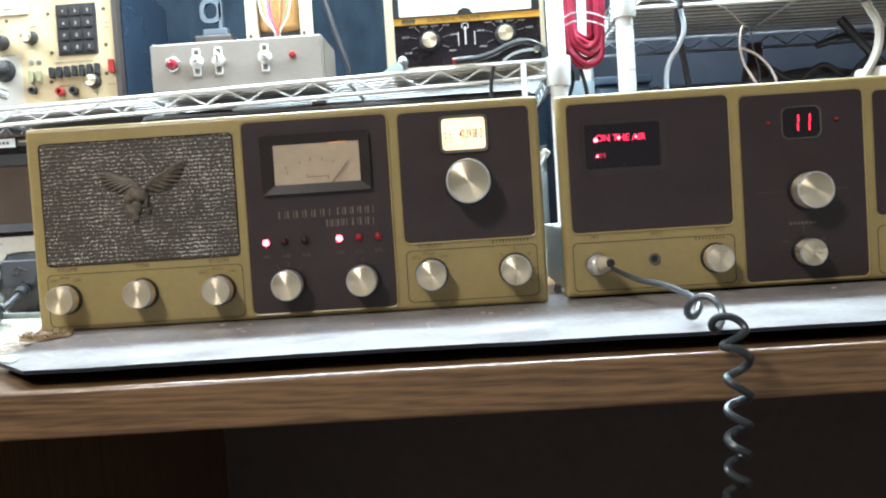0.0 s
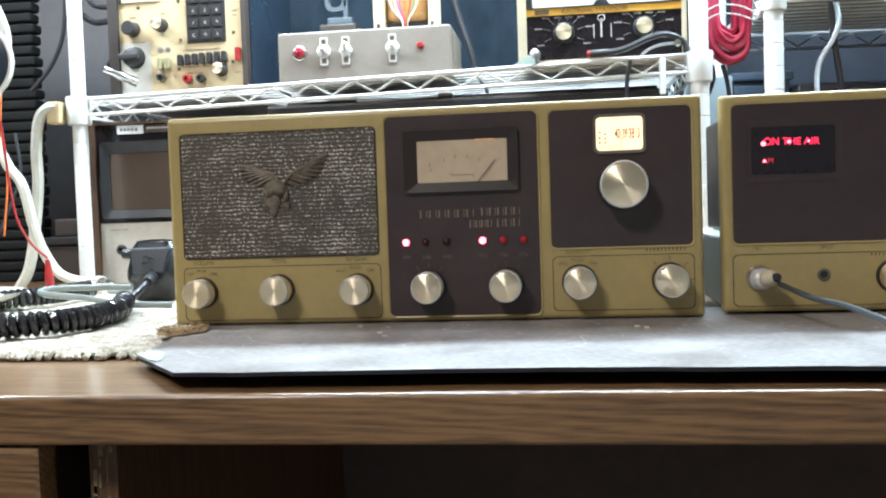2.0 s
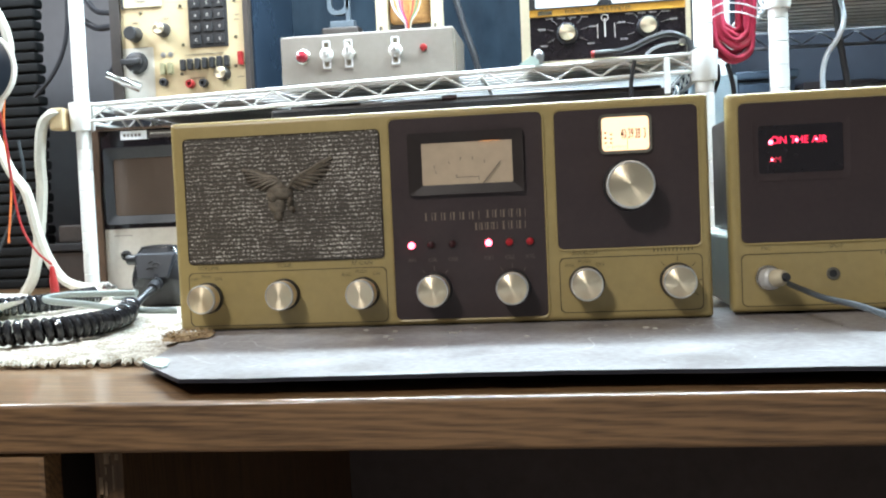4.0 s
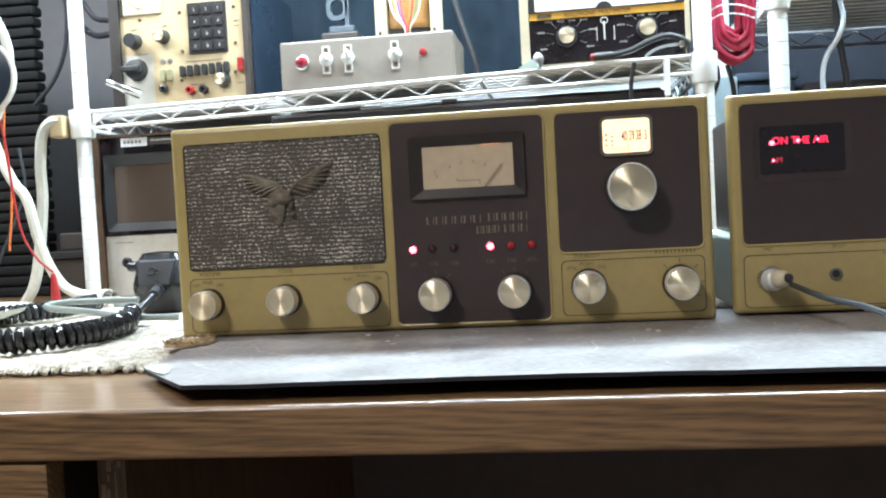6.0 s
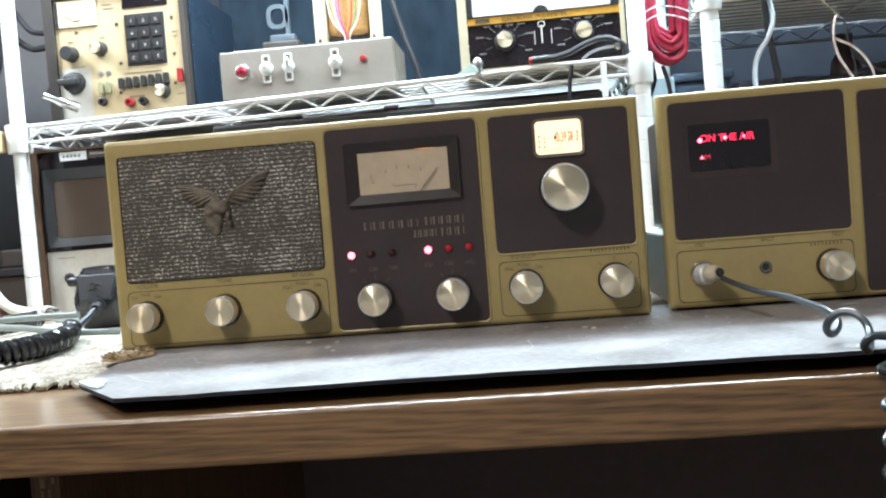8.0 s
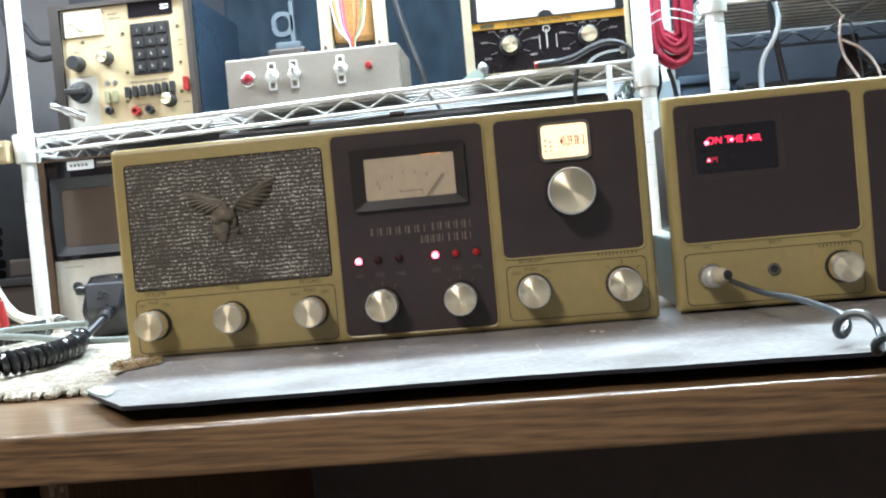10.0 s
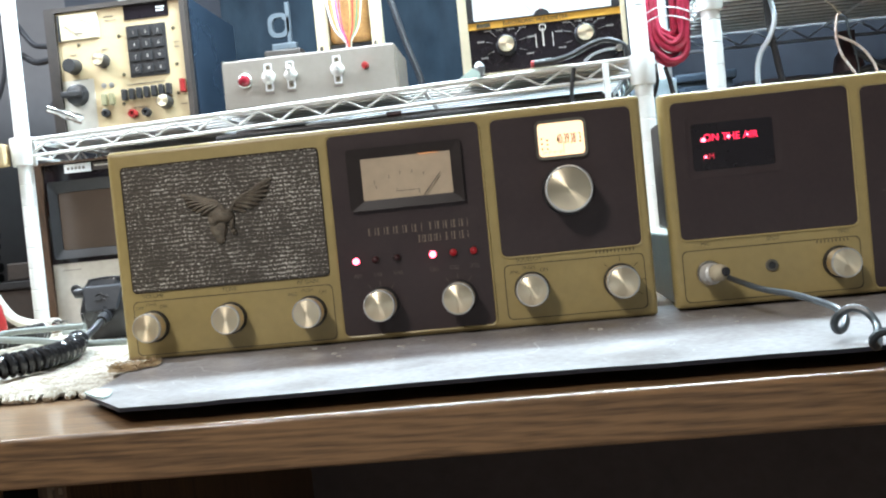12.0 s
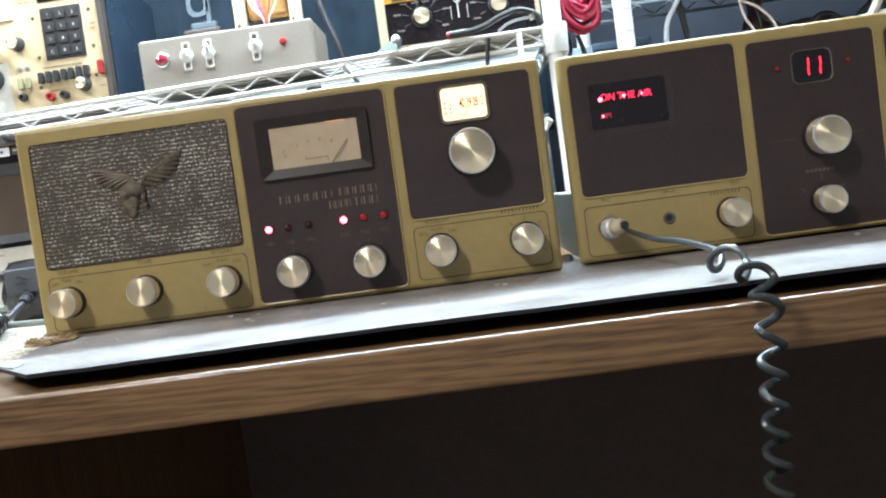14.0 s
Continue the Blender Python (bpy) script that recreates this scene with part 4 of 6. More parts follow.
def build_cord():
    d = thing("microphone_cord", (0.25, -0.1, 0.75), "grey coiled microphone cord plugged into the transmitter", "cord")
    pl = part("plug", lathe([(0.0072, 0), (0.0076, 0.002), (0.0076, 0.006), (0.0062, 0.0075), (0, 0.0075)], pose(0.2311, 0.0015, 0.7743, 83, 0, 33), 24), NICKEL, d, "nickel plug shell", True)
    part("collar", lathe([(0.0056, 0.0076), (0.0060, 0.0085), (0.0060, 0.0125), (0.0053, 0.0135), (0.0050, 0.0155), (0.0040, 0.0170), (0, 0.0170)], pose(0.2311, 0.0015, 0.7743, 83, 0, 33), 24), METERCREAM, pl, "ivory plastic collar", True)
    part("bush", lathe([(0.0031, 0.0169), (0.0031, 0.0185), (0.0026, 0.0195), (0, 0.0195)], pose(0.2311, 0.0015, 0.7743, 83, 0, 33), 20), RUBBER, pl, "black rubber cable bush", True)
    pts = [(0.2423, -0.0141, 0.7722), (0.244, -0.022, 0.7711), (0.2512, -0.065, 0.7675), (0.2582, -0.105, 0.7671), (0.2616, -0.14, 0.7659), (0.2637, -0.165, 0.7643), (0.2643, -0.176, 0.7607), (0.2606, -0.184, 0.7567), (0.2565, -0.188, 0.7559), (0.2541, -0.19, 0.759), (0.2556, -0.1907, 0.7634), (0.2604, -0.1921, 0.7669), (0.2657, -0.1949, 0.7666), (0.2692, -0.1991, 0.7629), (0.2691, -0.2054, 0.7587), (0.2651, -0.2166, 0.7556), (0.2576, -0.2351, 0.7546), (0.2541, -0.2404, 0.7581), (0.2564, -0.2432, 0.762), (0.2621, -0.2446, 0.7622), (0.2665, -0.246, 0.7597), (0.2683, -0.2481, 0.756), (0.2654, -0.2502, 0.7535), (0.2604, -0.2523, 0.7516), (0.2555, -0.2544, 0.7495), (0.2623, -0.2565, 0.7478), (0.2676, -0.2551, 0.7434), (0.2678, -0.2509, 0.7395), (0.2637, -0.2495, 0.7362), (0.2578, -0.2509, 0.734), (0.2577, -0.2551, 0.7321), (0.2624, -0.2565, 0.7288), (0.2674, -0.2537, 0.7255)]
    x, z = pts[-1][0], pts[-1][2]
    # the hanging part, a slack coil; the desk edge's shade is in its colour
    hang = helix([(x - 0.0047, -0.253, z + 0.004), (0.2603, -0.253, 0.6933), (0.2578, -0.253, 0.6281), (0.2563, -0.253, 0.4191)], 0.0050, 0.0140, per=14, wobble=0.25, hand=-1)
    start = max((i for i in range(16) if hang[i].z < z - 0.0005), key=lambda i: hang[i].x) + 1
    part("wire", tube([Vector(p) for p in spline(pts, 3)] + [Vector(p) for p in hang[start:]], 0.0020, 8, 2), CABLEG, d, "glossy blue-grey cord, darkened for the shade of the desk", True)


build_cord()

# what stands behind the radios is laid out over this level and then settled on the desk
BAY = 0.747
BAY_SHIFT = Vector((0.003, 0.0, DESK_TOP - BAY))
FRONT_THINGS = set(bpy.data.objects)

# ---------------------------------------------------------------- wire shelves


def shelf_z(x):
    return 0.9905 + 0.021 * (x + 0.13)


def shelf_post(parent, x, y, top, r=0.0105):
    prof = [(0, BAY + 0.001), (0.005, BAY + 0.001), (0.006, BAY + 0.006), (0.0035, BAY + 0.007), (0.0035, BAY + 0.013), (r, BAY + 0.014)]
    z = BAY + 0.03
    while z < top - 0.02:
        prof += [(r, z - 0.0009), (r - 0.0008, z), (r, z + 0.0009)]
        z += 0.0254
    prof += [(r, top), (0, top)]
    return part("post", lathe(prof, pose(x, y, 0), 24), POST, parent, "", True)


def collar(parent, x, y, z):
    part("collar", lathe([(0.0107, -0.017), (0.0135, -0.017), (0.0142, -0.015), (0.0154, 0.014), (0.0150, 0.017), (0.0107, 0.018)], pose(x, y, z), 24), POST, parent, "white plastic shelf collar", True)


def truss(parent, a, b, drop, mat, r=0.0024, pitch=0.048, name="truss"):
    a, b = Vector(a), Vector(b)
    bm = bmesh.new()
    dn = Vector((0, 0, -drop))
    tube([a, b], r, 8, 0, bm)
    tube([a + dn, b + dn], r, 8, 0, bm)
    n = max(2, int((b - a).length / pitch))
    zig = []
    for i in range(2 * n + 1):
        p = a.lerp(b, i / (2 * n))
        zig.append(p + dn * (0.12 if i % 2 else 0.88))
    tube(zig, 0.0015, 6, 0, bm)
    part(name, bm, mat, parent, "", True)


def wire_shelf(name, x0, x1, zf, drop, label, wires=14, depth=0.345, y0=0.41, tops=1.5, posts=True):
    d = thing(name, ((x0 + x1) / 2, y0, BAY), label, "wire shelf", "wire shelves")
    y1 = y0 + depth
    for x in (x0, x1):
        for y in (y0, y1):
            shelf_post(d, x, y, tops, 0.0088 if x < -0.4 else 0.0105)
            collar(d, x, y, zf(x) - drop / 2 - 0.004)
    # the rear truss takes the shaded copy of the front one's epoxy
    for y, m in ((y0, POST), (y1, REARWIRE)):
        truss(d, (x0 + 0.012, y - 0.004, zf(x0)), (x1 - 0.012, y - 0.004, zf(x1)), drop, m)
    for x in (x0, x1):
        truss(d, (x, y0 + 0.012, zf(x)), (x, y1 - 0.012, zf(x)), drop, POST, name="side_truss")
    for i in range(wires):
        y = y0 + 0.018 + (depth - 0.036) * i / (wires - 1)
        part("wire", tube([(x0 + 0.004, y, zf(x0) + 0.001), (x1 - 0.004, y, zf(x1) + 0.001)], 0.0018, 6, 0), WIREGREY, d, "", True)
    for k in (0.33, 0.66):
        x = x0 + (x1 - x0) * k
        part("cross_wire", tube([(x, y0, zf(x) - 0.003), (x, y1, zf(x) - 0.003)], 0.0022, 6, 0), WIREGREY, d, "", True)
    return d


wire_shelf("wire_shelf", -0.489, 0.2525, shelf_z, 0.0195, "white epoxy wire shelf on grooved posts behind the receiver")
wire_shelf("wire_shelf", 0.3335, 1.05, lambda x: 1.0740 - 0.010 * (x - 0.3335), 0.022, "white epoxy wire shelf standing over the transmitter")

# added sheet, assumed from the dark between the wires; blocks light from above
single("shelf_board", box(0.36, 1.02, 0.44, 0.735, 1.0785, 1.0815, 0.0005), DIMGREY, "grey sheet added on the wire shelf to keep light off below", "board")

# ---------------------------------------------------------------- things on the shelf


def build_grey_box():
    x0, x1, y0, y1 = -0.2415, -0.0300, 0.432, 0.540
    z0, z1 = shelf_z(-0.13) + 0.0035, 1.0535
    d = thing("control_box", ((x0 + x1) / 2, 0.48, z0), "warm-grey metal switch box with red jewel lamp on the wire shelf", "control box")
    part("body", box(x0, x1, y0, y1, z0, z1, 0.003, segments=3), BOXGREY, d)
    part("end_seam", box(x1 - 0.0005, x1 + 0.0012, y0 + 0.010, y1 - 0.004, z0 + 0.002, z1 - 0.003, 0.0004), BOXGREY, d)
    y, z = y0, 1.0290
    l = part("jewel_lamp", lathe([(0.0088, 0), (0.0088, 0.003), (0.0078, 0.004), (0.0074, 0.0042)], out(-0.2140, y, 1.0275), 24), CHROME, d, "chrome lamp bezel", True)
    part("lens", lathe([(0.0074, 0.003), (0.0068, 0.006), (0.0048, 0.0085), (0.002, 0.0098), (0, 0.010)], out(-0.2140, y, 1.0275), 20), REDLENS, l, "faceted red jewel lens")
    for x in (-0.1845, -0.1575, -0.1005):
        t = part("toggle_switch", lathe([(0.0082, 0), (0.0082, 0.0022), (0.0070, 0.0030), (0.0056, 0.0065), (0.0034, 0.0072), (0, 0.0075)], out(x, y, z), 6 if x == -0.1575 else 18), NICKEL, d, "nickel toggle switch", True)
        part("lever", lathe([(0.0018, 0), (0.0021, 0.004), (0.0030, 0.012), (0.0026, 0.0145), (0, 0.0152)], pose(x, y - 0.006, z, 86 if x != -0.1575 else 64, 0, 10), 12), NICKEL, t, "", True)
        o = rrect(x - 0.0048, x + 0.0048, z - 0.0165, z + 0.0165, 0.0014)
        part("switch_plate", ring(o, rrect(x - 0.0034, x + 0.0034, z - 0.0150, z + 0.0150, 0.001), y - 0.0009, y + 0.0003), WHITE, t)
        for dz in (0.0112, -0.0112):
            part("plate_mark", box(x - 0.0014, x + 0.0014, y - 0.0005, y + 0.0003, z + dz - 0.0018, z + dz + 0.0018), INK, t)
        bars("lettering_bars", x - 0.006, x + 0.006, z - 0.0195, 0.0022, y - 0.0003, DIM_INK, d, letter=0.0024)
    part("push_button", lathe([(0.0042, 0), (0.0042, 0.004), (0.0034, 0.006), (0, 0.0066)], out(-0.0665, y, 1.0300), 20), REDP, d, "small red push button", True)


build_grey_box()


def build_transformer():
    z = 1.0537
    d = thing("open_power_supply", (-0.09, 0.49, z), "open transformer frame with amber wrap on the grey box", "transformer")
    for x0, x1 in ((-0.1300, -0.1150), (-0.0615, -0.0490)):
        r = part("rail", box(x0, x1, 0.470, 0.500, z, 1.16, 0.0015), METERCREAM, d, "cream metal side rail")
        part("nut", lathe([(0.0045, 0), (0.0045, 0.003), (0.002, 0.004), (0.002, 0.010), (0, 0.0105)], pose((x0 + x1) / 2, 0.462, z), 6), CHROME, r)
    part("core", box(-0.1145, -0.0620, 0.478, 0.52, z + 0.001, z + 0.014, 0.001), BLACK, d, "dark laminated core")
    bm = box(-0.1140, -0.0625, 0.474, 0.522, z + 0.0145, 1.155, 0.008, segments=4)
    for v in bm.verts:
        v.co.y -= 0.002 * noise.noise(v.co * 60)
    part("winding", bm, FOIL, d, "amber paper-wrapped winding", True)
    # leads gathered from both sides into one hole of the box
    for x0, m in ((-0.1125, CABLEB), (-0.1085, ORANGE), (-0.1045, CABLEW), (-0.1005, PURPLE), (-0.0965, REDWIRE), (-0.0830, ORANGE), (-0.0785, REDP), (-0.0725, GREENW), (-0.0670, CABLEW)):
        end = -0.0875 + (x0 + 0.0875) * 0.12
        bow = (x0 + 0.0875) * 0.25
        part("lead", tube([(x0, 0.468, 1.152), (x0 - bow * 0.2, 0.461, 1.118), ((x0 + end) / 2 + bow * 0.5, 0.457, 1.084), (end + bow * 0.25, 0.456, 1.066), (end, 0.458, z)], 0.0010, 6), m, d, "", True)


build_transformer()


def build_generator():
    x0, x1, y, z0, z1 = -0.4850, -0.2990, 0.490, shelf_z(-0.4) + 0.0035, 1.1575
    d = thing("test_instrument", (-0.39, 0.55, z0), "cream-panelled bench test instrument with keypad on the wire shelf", "test instrument")
    part("case", box(x0, x1, y + 0.002, y + 0.2, z0, z1, 0.002), CASE, d, "dark brown case")
    part("case_rim", ring(rrect(x0, x1, z0, z1, 0.002), rrect(x0 + 0.0135, x1 - 0.0065, z0 + 0.004, z1 - 0.006, 0.002), y - 0.004, y + 0.002), CASE, d)
    part("panel", plate(rrect(x0 + 0.0137, x1 - 0.0067, z0 + 0.0042, z1 - 0.0062, 0.002), y - 0.0002, y + 0.002, 0.0003), CREAM, d, "cream enamelled panel")
    # the cooler light at the lower left, painted on along with the wear
    part("cool_light_patch", plate(rrect(-0.4712, -0.4290, z0 + 0.0045, 1.0640, 0.001), y - 0.00045, y + 0.001, 0.0001), PALEGREY, d, "worn pale patch round the range knob, cooler light painted in")
    part("side_cover", box(x1 + 0.0003, x1 + 0.003, y + 0.01, y + 0.19, z0 + 0.003, z1 - 0.003, 0.0006), NAVY, d, "navy side cover")
    m = part("meter", plate(rrect(-0.4660, -0.4145, 1.1150, 1.1485, 0.0015), y - 0.0025, y, 0.0006), METERCREAM, d, "pale moving-coil meter")
    part("meter_shade", box(-0.4690, -0.4664, y - 0.0030, y, 1.1145, 1.1480), BLACK, m)
    bm = bmesh.new()
    for k in range(13):
        t = radians(-48 + 8 * k)
        cx, cz = -0.4418 + 0.025 * math.sin(t), 1.115 + 0.025 * math.cos(t)
        box(cx - 0.0003, cx + 0.0003, y - 0.0028, y - 0.0025, cz - 0.001, cz + 0.001, 0, bm)
    tube([(-0.440, y - 0.0028, 1.118), (-0.458, y - 0.0028, 1.1335)], 0.0003, 5, 0, bm)
    box(-0.446, -0.436, y - 0.0028, y - 0.0025, 1.1220, 1.1232, 0, bm)
    part("meter_scale", bm, DIM_INK, m)
    ds = part("display", plate(rrect(-0.3800, -0.3210, 1.1325, 1.1510, 0.001), y - 0.0012, y, 0.0003), SMOKED, d, "dark readout window")
    bars("lettering_bars", -0.3370, -0.3255, 1.1445, 0.0022, y - 0.0015, WHITE, ds)
    bars("lettering_bars", -0.3370, -0.3265, 1.1405, 0.0022, y - 0.0015, WHITE, ds)
    kp = part("keypad", plate(rrect(-0.3790, -0.3270, 1.0590, 1.1245, 0.0012), y - 0.0015, y, 0.0004), BLACK, d, "black twelve-key keypad")
    for r, row in enumerate(("123", "456", "789", "C0E")):
        for c, ch in enumerate(row):
            kx, kz = -0.3690 + 0.0160 * c, 1.1150 - 0.0155 * r
            key = part("key", box(kx - 0.0058, kx + 0.0058, y - 0.0036, y - 0.0015, kz - 0.0056, kz + 0.0056, 0.0007), BLACK, kp)
            text("key_legend", ch, 0.0058, kx, y - 0.0038, kz, OFFWHITE, kp)
    def pot(x, z, r, h, mat, cap=None, name="control_knob"):
        k = part(name, lathe([(r * 1.05, 0), (r, 0.002), (r * 0.9, h), (r * 0.8, h + 0.0008), (0, h + 0.0008)], out(x, y, z), 24), mat, d, "", True)
        if cap:
            part("cap", lathe([(r * 0.82, h + 0.0008), (r * 0.78, h + 0.0014), (0, h + 0.0014)], out(x, y, z), 24), cap, k, "spun aluminium cap", True)
        return k
    pot(-0.4525, 1.0810, 0.0098, 0.016, BLACK)
    pot(-0.4135, 1.0845, 0.0090, 0.016, BLACK, ALU)
    big = pot(-0.4515, 1.0445, 0.0140, 0.010, BLACK, None, "range_knob")
    part("pointer", box(-0.4675, -0.4400, y - 0.018, y - 0.0108, 1.0405, 1.0485, 0.002), BLACK, big)
    pot(-0.3355, 1.0235, 0.0090, 0.015, BLACK, ALU)
    for x in (-0.4160, -0.4060):
        part("slide_switch", box(x - 0.0030, x + 0.0030, y - 0.007, y, 1.0270, 1.0420, 0.001), OLIVE, d, "olive lever switch")
        part("switch_slot", lathe([(0.0035, 0), (0.0035, 0.001), (0, 0.0012)], out(x, y, 1.0530), 14), STEEL, d)
    part("socket", lathe([(0.0052, 0), (0.0052, 0.006), (0.0042, 0.0065), (0.0026, 0.0065), (0.0026, 0.001), (0, 0.001)], out(-0.4160, y, 1.0175), 18), BLACK, d, "", True)
    for k in range(7):
        x = -0.3885 + 0.00985 * k
        part("toggle", box(x - 0.0032, x + 0.0032, y - 0.008, y, 1.0305 + 0.0003 * k, 1.0445 + 0.0003 * k, 0.0014), BLACK, d, "black lever key")
    part("power_switch", box(-0.3140, -0.3080, y - 0.008, y, 1.0330, 1.0500, 0.0012), REDP, d, "red rocker switch")
    for x, m2 in ((-0.3800, REDP), (-0.3620, BLACK)):
        part("binding_post", lathe([(0.0056, 0), (0.0056, 0.006), (0.0048, 0.009), (0.0024, 0.009), (0.0024, 0.003), (0, 0.003)], out(x, y, 1.0130), 18), m2, d, "", True)
    for x, z in ((-0.4440, 1.1085), (-0.3895, 1.1140), (-0.3170, 1.1160), (-0.3170, 1.0700), (-0.3880, 1.0640), (-0.3190, 1.0330), (-0.3920, 1.0270)):
        part("screw", lathe([(0.0024, 0), (0.0022, 0.001), (0, 0.0014)], out(x, y, z), 12), INK, d)
    for x, z, w in ((-0.452, 1.0965, 0.008), (-0.410, 1.0990, 0.008), (-0.4450, 1.0640, 0.02), (-0.470, 1.0560, 0.005), (-0.398, 1.1350, 0.016), (-0.400, 1.1400, 0.014), (-0.360, 1.0505, 0.05), (-0.370, 1.0205, 0.02), (-0.315, 1.098, 0.006), (-0.315, 1.092, 0.006), (-0.313, 1.019, 0.008)):
        bars("lettering_bars", x - w / 2, x + w / 2, z, 0.0013, y - 0.0008, DIM_INK, d, letter=0.0022)
    c = thing("coaxial_connector", (-0.462, 0.46, 1.01), "nickel coaxial connector plugged into the test instrument", "connector")
    part("barrel", lathe([(0, 0), (0.0045, 0), (0.0045, 0.016), (0.0058, 0.018), (0.0058, 0.032), (0.0048, 0.034), (0.0048, 0.042), (0, 0.043)], look((-0.4780, 0.455, 1.0265), (-0.4400, 0.480, 1.0085)) @ pose(0, 0, 0, 180), 20), CHROME, c, "", True)
    part("knurled_ring", lathe([(0.0045, 0), (0.0066, 0.001), (0.0066, 0.011), (0.0045, 0.012)], look((-0.4525, 0.472, 1.0145), (-0.4400, 0.480, 1.0085)) @ pose(0, 0, 0, 180), 10), CHROME, c)


build_generator()


def build_multimeter():
    x0, x1, y, z0, z1 = 0.0500, 0.2400, 0.420, shelf_z(0.14) + 0.0035, 1.15
    d = thing("bench_multimeter", (0.14, 0.5, z0), "cream bench multimeter with black panel and yellow band", "multimeter")
    part("case", box(x0, x1, y + 0.002, y + 0.11, z0, z1, 0.004, segments=3), METERCREAM, d)
    part("bezel", ring(rrect(x0, x1, z0, z1, 0.004), rrect(x0 + 0.0100, x1 - 0.0045, z0 + 0.0015, z1 - 0.006, 0.001), y - 0.008, y + 0.002), METERCREAM, d, "raised cream rim")
    part("panel", plate(rrect(x0 + 0.0102, x1 - 0.0046, z0 + 0.0016, 1.0530, 0.001), y - 0.0010, y + 0.0018, 0.0003), SMOKED, d, "black control panel")
    band = part("title_band", plate(rrect(x0 + 0.0102, x1 - 0.0046, 1.0532, 1.0612, 0.0005), y - 0.0020, y + 0.0018, 0.0002), YELLOW, d, "yellow title band")
    text("title", "ELECTRONIC MULTIMETER", 0.0062, 0.138, y - 0.0023, 1.0572, INK, band)
    part("maker_plate", box(0.0700, 0.0860, y - 0.0024, y - 0.0018, 1.0548, 1.0596), INK, band)
    di = part("dial", plate(rrect(0.0670, 0.2260, 1.0625, 1.138, 0.002), y - 0.0016, y + 0.0018, 0.0004), WHITE, d, "white meter dial")
    part("dial_surround", ring(rrect(x0 + 0.0102, x1 - 0.0046, 1.0614, 1.1438, 0.001), rrect(0.0670, 0.2260, 1.0625, 1.138, 0.002), y - 0.0030, y + 0.0018), BLACK, di)
    part("pivot_cover", lathe([(0.010, 0), (0.0095, 0.0002), (0, 0.0003)], out(0.146, y - 0.0014, 1.0600), 20), BLACK, di)
    bm = bmesh.new()
    tube([(0.146, y - 0.003, 1.068), (0.098, y - 0.003, 1.118)], 0.0004, 5, 0, bm)
    part("needle", bm, REDP, di)
    for x, z in ((0.1025, 1.0320), (0.1930, 1.0345)):
        k = part("selector_knob", lathe([(0.0122, 0), (0.0118, 0.003), (0.0108, 0.012), (0.0100, 0.0128)], out(x, y, z), 28), BLACK, d, "", True)
        part("cap", lathe([(0.0092, 0.0122), (0.0088, 0.0135), (0, 0.0135)], out(x, y, z), 28), ALU, k, "spun aluminium cap", True)
        ticks(d, x, z, 0.0155, 0.024, y - 0.0013, (-110, -75, -45, -15, 15, 45, 75, 110), GREYINK)
        for k2 in range(8):
            a = radians((-118, -75, -42, -12, 12, 42, 75, 118)[k2])
            px, pz = x + 0.030 * math.sin(a), min(z + 0.026 * math.cos(a), 1.0505)
            if pz > z0 + 0.008:
                bars("lettering_bars", px - 0.004, px + 0.004, pz, 0.0020, y - 0.0013, GREYINK, d, letter=0.0022)
    s = part("centre_switch", box(0.1445, 0.1462, y - 0.002, y, 1.0260, 1.0470), OFFWHITE, d)
    part("slot", ring(rrect(0.1412, 0.1498, 1.0440, 1.0515, 0.0035), rrect(0.1422, 0.1488, 1.045, 1.0505, 0.0025), y - 0.002, y), OFFWHITE, s)
    for x in (0.1365, 0.1560):
        part("slot_line", box(x, x + 0.0009, y - 0.0014, y, 1.0250, 1.0410), OFFWHITE, d)


build_multimeter()


def lead_thing(name, pts, r, mat, label, category="cable", seg=8, group=""):
    groups = {"black_cable": "black cables", "ivory_cable": "ivory cables", "twisted_wire": "twisted wires", "grey_patch_cable": "grey patch cables"}
    return single(name, tube(pts, r, seg), mat, label, category, group or groups.get(name, ""), smooth=True)


